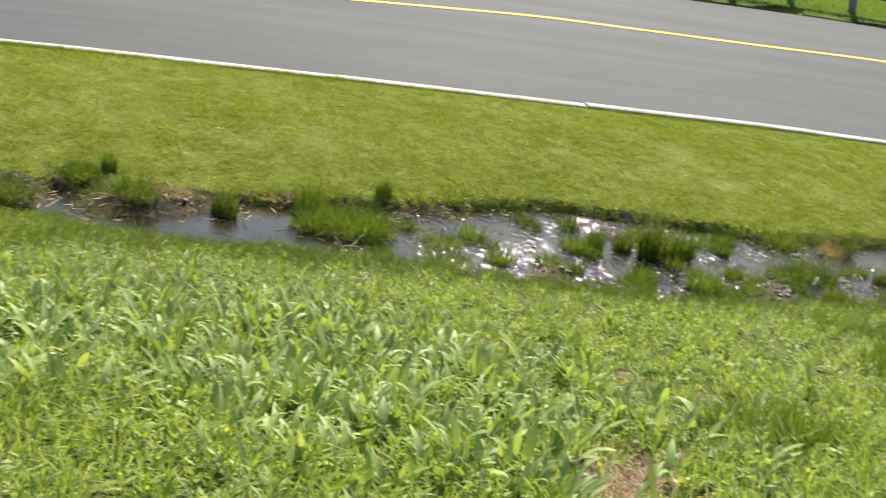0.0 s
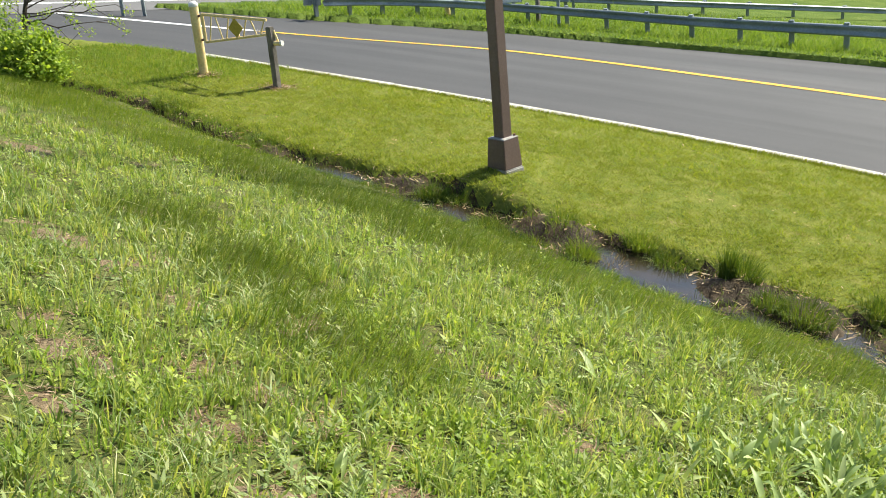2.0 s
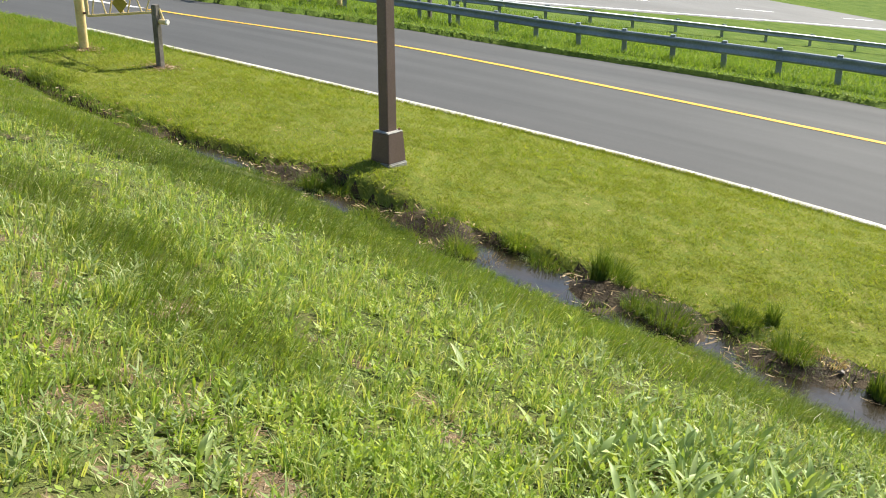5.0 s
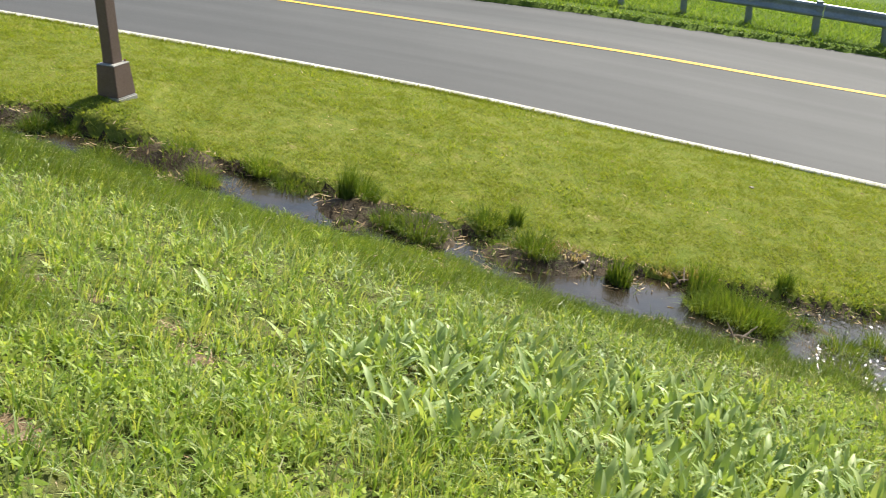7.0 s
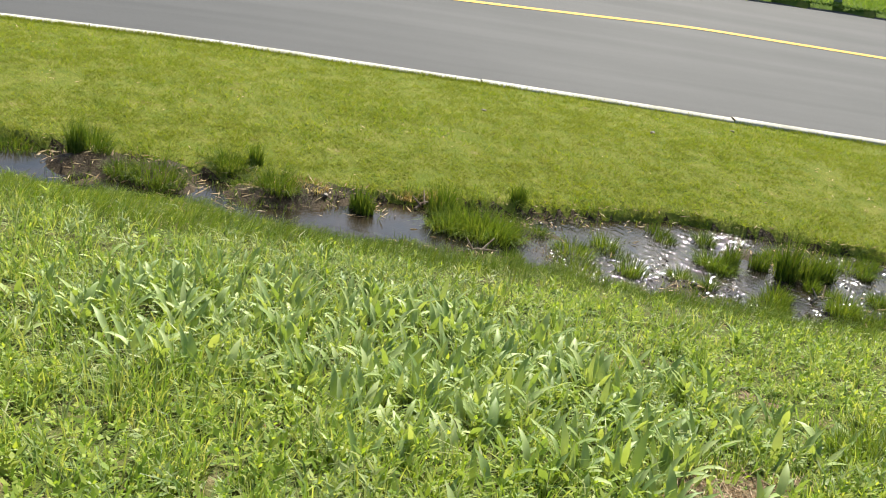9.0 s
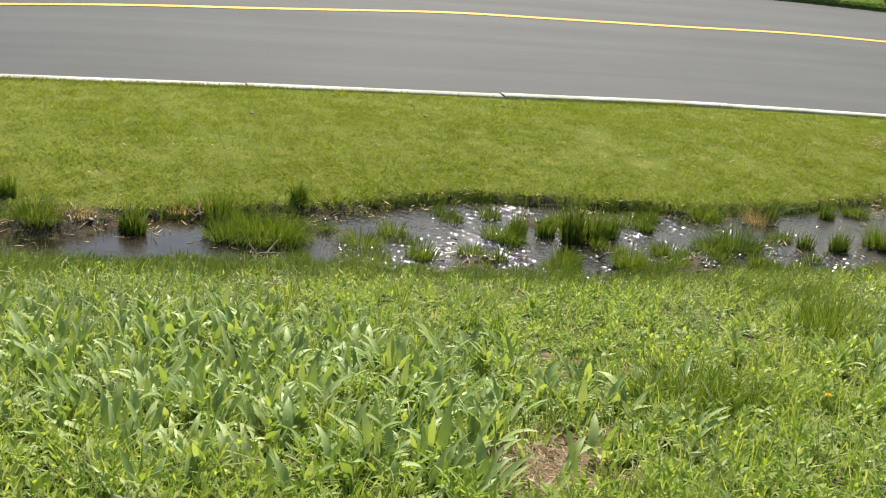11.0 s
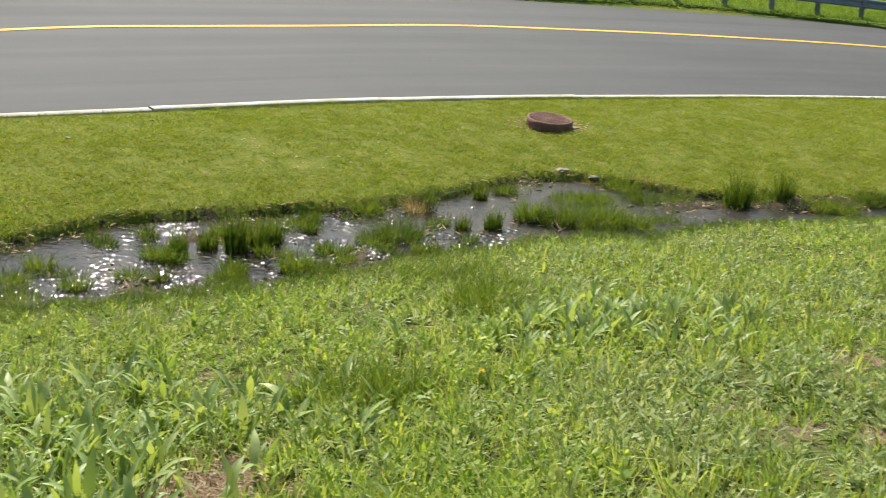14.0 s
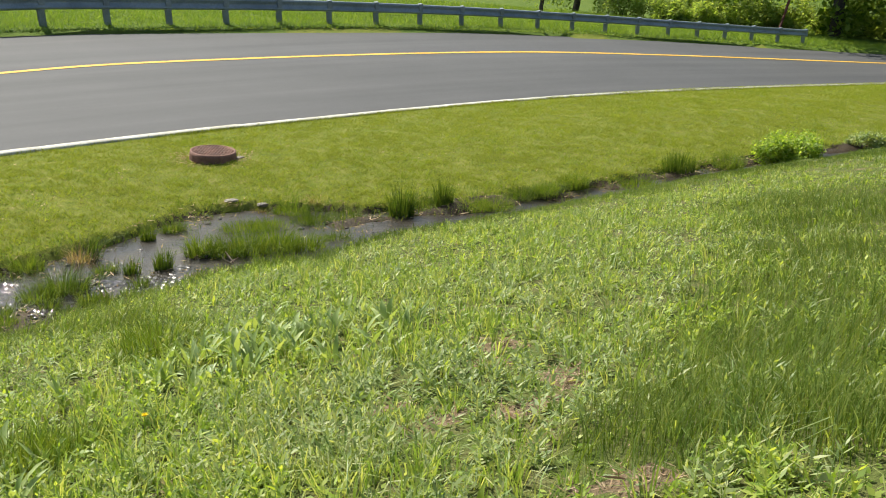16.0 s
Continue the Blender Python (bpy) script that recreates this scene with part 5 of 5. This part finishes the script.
x, y = scatter(80000, -15.5, -9.5, 2.4, 6.5, by_gate)
n = len(x)
stuff("tall_ditch_grass", blade_mesh(on_ground(x, y), rng.uniform(0.03, 0.09, n), rng.uniform(0.003, 0.006, n), rng.uniform(0.4, 1.3, n), rng.uniform(0, 6.3, n)), G_VERGE, "long soft green grass left unmown by the gate", "grass")


a, q = rng.uniform(0, 2 * np.pi, 700), rng.gamma(14, 0.026, 700)
p = on_ground(3.64 + q * np.cos(a), 12.62 + q * np.sin(a) * 0.9)
p[:, 2] += 0.01
stuff("dry_clippings", chip_mesh(p, rng.uniform(0.02, 0.05, 700), rng.uniform(0.006, 0.014, 700), a, rng.uniform(-0.1, 0.3, 700)), G_STRAW, "dead brown clippings ringing the drain cover", "straw")


for px, py in ((-13.1, 5.08), (-12.05, 5.61)):
    a, q = rng.uniform(0, 2 * np.pi, 420), rng.gamma(3, 0.045, 420)
    p = on_ground(px + q * np.cos(a), py + q * np.sin(a))
    p[:, 2] += 0.012 + rng.uniform(0, 0.014, 420)
    stuff("post_litter", chip_mesh(p, rng.uniform(0.02, 0.05, 420), rng.uniform(0.008, 0.02, 420), a * 3, rng.uniform(-0.1, 0.25, 420)), G_LITTER, "reddish-brown bare litter round a gate post foot", "straw")


# ---- flowers ----
def build_dandelion(x, y):
    z = float(ground_z(x, y))
    top = thing("dandelion", (x, y, z), 0, False, "single yellow dandelion flower among the weeds", "flower", "dandelions")
    part("stalk", rod((0, 0, -0.01), (0.01, 0, 0.13), 0.003, 6), G_WEED, top)
    k = 26
    a = np.linspace(0, 6.28 * 2, k)
    np_mesh("petals", *leaf_mesh(np.tile([0.01, 0, 0.13], (k, 1)), np.full(k, 0.016), np.full(k, 0.007), a, np.where(np.arange(k) < 13, 0.2, 0.7)), PETAL, top)


for x, y in ((1.12, 3.98),):
    build_dandelion(x, y)


# ---- verge beyond the ramp ----
x, y = scatter(800000, -20.5, 30, 6, 40, lambda x, y: ((y > edge_y(x) + 0.02) & (y < edge_y(x) + 11) & (x > highway_x(y) + 0.3)) * np.clip(1.1 - (y - edge_y(x)) / 12, 0.1, 1))
n = len(x)
near_lip = np.exp(-(y - edge_y(x)) / 0.5)
stuff("verge_grass", spike_mesh(on_ground(x, y), rng.uniform(0.03, 0.11, n) * (1.3 - 0.6 * near_lip) * (0.6 + 0.8 * lumps(x * 2, y * 2)), rng.uniform(0.005, 0.012, n) * (1.6 - 0.6 * near_lip), rng.uniform(0.3, 1.3, n), rng.uniform(0, 6.3, n)), G_VERGE, "uncut mid-green verge grass beneath the guard rail", "grass")
x = rng.uniform(-17.5, 26, 13000)
y = edge_y(x) + rng.normal(0.09, 0.06, len(x))
n = len(x)
p = np.stack([x, y, site_z(x, y) - 0.03 + rng.uniform(0, 0.045, n)], 1)
stuff("verge_weeds", chip_mesh(p, rng.uniform(0.03, 0.09, n), rng.uniform(0.015, 0.04, n), rng.uniform(0, 6.3, n), rng.uniform(-0.3, 0.8, n)), G_VERGE, "leafy weeds creeping over the asphalt edge", "weeds")


# ---- bushes and trees ----
def leaf_cloud(centres, radii, count, size, flat=1.0):
    """Leaves on the outside of many small clumps."""
    k = rng.integers(0, len(centres), count)
    u = rng.normal(0, 1, (count, 3))
    u /= np.linalg.norm(u, axis=1)[:, None]
    p = centres[k] + u * (radii[k] * rng.uniform(0.45, 1.05, count))[:, None] * np.array([1, 1, flat])
    l = size * rng.uniform(0.6, 1.3, count)
    return chip_mesh(p, l, l * rng.uniform(0.45, 0.75, count), rng.uniform(0, 6.3, count), rng.uniform(-0.7, 1.2, count))


def build_bush(x, y, sx, sy, sz, count, size, material, label, clumps=40, z=None):
    zz = float(ground_z(x, y)) if z is None else z
    top = thing("bush", (x, y, zz), 0, False, label, "bush", "bushes")
    c = rng.normal(0, 1, (clumps, 3))
    c /= np.linalg.norm(c, axis=1)[:, None]
    c *= rng.uniform(0.35, 0.95, (clumps, 1))
    c[:, 2] = np.abs(c[:, 2])
    c = c * [sx, sy, sz] * rng.uniform(0.75, 1.1, (clumps, 1)) + [0, 0, 0.12 * sz]
    np_mesh("foliage", *leaf_cloud(c, rng.uniform(0.16, 0.32, clumps) * min(sx, sz) * 1.2, count, size), material, top)
    stems = [rod((rng.normal(0, 0.04), rng.normal(0, 0.04), -0.1), tuple(c[i]), 0.012 * sz + 0.004, 6, 0.003) for i in range(0, clumps, 3)]
    part("stems", join(*stems), BARK, top)
    return top


build_bush(-12.95, 2.85, 0.62, 0.55, 0.62, 11000, 0.056, G_BUSH, "dense bright-green rounded bush above the ditch", 60)
build_bush(-13.9, 2.4, 0.8, 0.7, 0.85, 12000, 0.050, G_BUSH, "dense bright-green rounded bush above the ditch", 60)
build_bush(11.25, 10.8, 0.62, 0.45, 0.55, 9000, 0.045, G_BUSH, "low light-green leafy bush beside the stream", 50)
build_bush(13.4, 11.35, 0.5, 0.35, 0.24, 2600, 0.04, G_PALE, "low grey-green shrub in the rough grass", 40)


def limb(a, b, r0, r1, n=5, wob=0.06):
    pts = [Vector(a).lerp(Vector(b), i / n) + Vector(rng.normal(0, wob, 3)) * (0 < i < n) * (Vector(b) - Vector(a)).length * 0.5 for i in range(n + 1)]
    return [rod(pts[i], pts[i + 1], r0 + (r1 - r0) * i / n, 7, r0 + (r1 - r0) * (i + 1) / n) for i in range(n)], pts


def build_bare_tree(x, y):
    """A thin tree just coming into leaf."""
    z = float(ground_z(x, y))
    top = thing("young_tree", (x, y, z), 0, False, "thin young tree with bare twigs and first leaves", "tree")
    trunk, _ = limb((0, 0, -0.2), (0.05, 0.1, 1.5), 0.035, 0.022, 6, 0.02)
    part("trunk", join(*trunk), BARK, top)
    tips = []
    for k, (h, dx, dy, dz) in enumerate(((0.75, 0.75, 0.55, 0.28), (0.62, 0.62, 0.45, -0.12), (0.9, 0.95, 0.5, 0.1), (0.95, 0.25, 0.35, 0.5), (1.1, -0.3, 0.4, 0.4), (1.15, 0.5, 0.2, 0.45), (0.7, 0.3, -0.2, 0.3), (0.85, 1.3, 0.95, 0.22), (1.0, 1.25, 0.75, 0.42), (0.8, 1.1, 0.95, 0.02), (1.2, 0.8, 0.7, 0.5), (0.95, 0.6, 0.8, 0.25))):
        a = Vector((0.02, 0.05, h))
        segs, pts = limb(a, a + Vector((0.8 * dx, 0.8 * dy, dz + 0.12)), 0.010, 0.003, 5, 0.05)
        for q in pts[2:]:
            e = q + Vector(rng.normal(0, 0.10, 3)) + Vector((dx, dy, dz)) * 0.15
            segs.append(rod(q, e, 0.004, 5, 0.002))
            tips.append(e)
        part("branch", join(*segs), BARK, top)
    c = np.array([tuple(t) for t in tips])
    np_mesh("young_leaves", *leaf_cloud(c, np.full(len(c), 0.07), 1300, 0.034), G_BUSH, top, "sparse small yellow-green leaves")


build_bare_tree(-13.75, 3.0)


def build_tree(x, y, h, r, count, material, label, z=None):
    zz = float(ground_z(x, y)) - 0.1 if z is None else z
    top = thing("tree", (x, y, zz), 0, False, label, "tree", "trees")
    lean = Vector((rng.normal(0, 0.03), rng.normal(0, 0.03), 0))
    segs, pts = limb((0, 0, 0), Vector((0, 0, h * 0.62)) + lean * h, 0.030 * h, 0.014 * h, 6, 0.02)
    part("trunk", join(*segs), BARK, top)
    cs = []
    for k in range(9):
        a = pts[2 + k % 4]
        az = 2.4 * k + rng.normal(0, 0.3)
        e = a + Vector((math.cos(az) * r * rng.uniform(0.5, 0.9), math.sin(az) * r * rng.uniform(0.5, 0.9), h * rng.uniform(0.12, 0.42)))
        s2, p2 = limb(a, e, 0.010 * h, 0.003 * h, 4, 0.08)
        part("limb", join(*s2), BARK, top)
        cs += [tuple(q) for q in p2[2:]]
    c = np.array(cs)
    c = np.concatenate([c, c + rng.normal(0, 0.22 * r, c.shape), c + rng.normal(0, 0.3 * r, c.shape)])
    np_mesh("crown", *leaf_cloud(c, rng.uniform(0.10, 0.2, len(c)) * r * 1.4, count, 0.045 * r + 0.03), material, top)
    return top


TREE = "leafy green tree at the edge of the woods"
for x, y, h, r, m in ((30.8, 28.9, 8.0, 5.2, G_TREE), (33.5, 31.5, 5.0, 2.2, G_TREE), (28.0, 34.0, 4.6, 2.1, G_BUSH), (24.5, 36.5, 4.8, 2.2, G_TREE), (35.5, 27.5, 7.0, 3.2, G_TREE), (32.0, 36.5, 5.5, 2.5, G_TREE), (38.5, 33.0, 5.6, 2.6, G_TREE)):
    build_tree(x, y, h, r, 22000 if h > 7 else 12000, m, TREE)
for x, y, s in ((25.2, 31.4, 0.9), (26.4, 30.8, 1.0), (27.6, 30.6, 0.9), (28.9, 30.8, 1.0), (30.0, 31.0, 1.1), (31.8, 30.0, 1.0), (34.0, 28.6, 1.2), (24.8, 33.5, 1.3), (27.4, 33.0, 1.3), (30.2, 33.4, 1.4), (32.6, 32.0, 1.3), (34.2, 31.0, 1.4), (29.2, 32.2, 1.3), (35.6, 30.0, 1.5), (26.0, 32.4, 1.2), (37.5, 29.5, 1.6)):
    build_bush(x, y, s, s, s * 0.95, 4200, 0.10, G_FAR, "tall light-green shrub at the wood's edge", 36)
build_tree(19.8, 31.4, 2.6, 1.0, 2600, G_TREE, "small dark tree standing behind the guard rail")


def build_red_post(x, y):
    z = float(ground_z(x, y))
    top = thing("marker_post", (x, y, z), 0, False, "leaning red-brown marker post before the shrubs", "post")
    m = Matrix.Rotation(radians(17), 4, "Y")
    part("shaft", box(0.07, 0.07, 1.6, (0, 0, 0.7), m), RED_POST, top, bevel=0.006)
    part("cap", box(0.085, 0.085, 0.03, (0, 0, 1.51), m), RED_POST, top, bevel=0.004)


build_red_post(28.0, 28.8)


def build_car(x, y, yaw):
    z = float(ground_z(x, y))
    car = thing("parked_car", (x, y, z), yaw, False, "dark parked car with alloy wheels on the verge", "car")
    prof = [(-2.1, 0.35), (-2.15, 0.75), (-2.0, 0.98), (-1.5, 1.05), (-1.0, 1.42), (0.5, 1.45), (1.15, 1.02), (2.0, 0.88), (2.15, 0.6), (2.1, 0.32)]
    v = [(px, s * (0.86 if pz < 1.1 else 0.68), pz) for s in (-1, 1) for px, pz in prof]
    n = len(prof)
    bm = bmesh.new()
    vs = [bm.verts.new(q) for q in v]
    bm.faces.new(vs[:n]), bm.faces.new(vs[n:][::-1])
    for i in range(n):
        bm.faces.new((vs[i], vs[n + i], vs[n + (i + 1) % n], vs[(i + 1) % n]))
    bmesh.ops.recalc_face_normals(bm, faces=bm.faces)
    part("body", bm, CAR_PAINT, car, bevel=0.05)
    for s in (-1, 1):
        part("side_window", box(1.3, 0.02, 0.28, (-0.25, s * 0.775, 1.22)), GLASS, car, "dark side window")
        for wx in (-1.35, 1.35):
            wheel = part("wheel", rod((wx, s * 0.70, 0.32), (wx, s * 0.90, 0.32), 0.32, 24), TYRE, car)
            part("rim", rod((wx, s * 0.885, 0.32), (wx, s * 0.915, 0.32), 0.21, 20), ALLOY, wheel, "pale alloy rim")
    part("tail_light", box(0.05, 0.3, 0.12, (-2.1, -0.6, 0.85)), SIGN_RED, car, "red tail light")


build_car(31.75, 24.9, radians(10))


# ---- the whole site set plumb ----
bpy.context.view_layer.update()
for ob in list(scene.objects):
    if ob.parent is None and ob.type != "CAMERA":
        ob.matrix_world = LEVEL @ ob.matrix_world
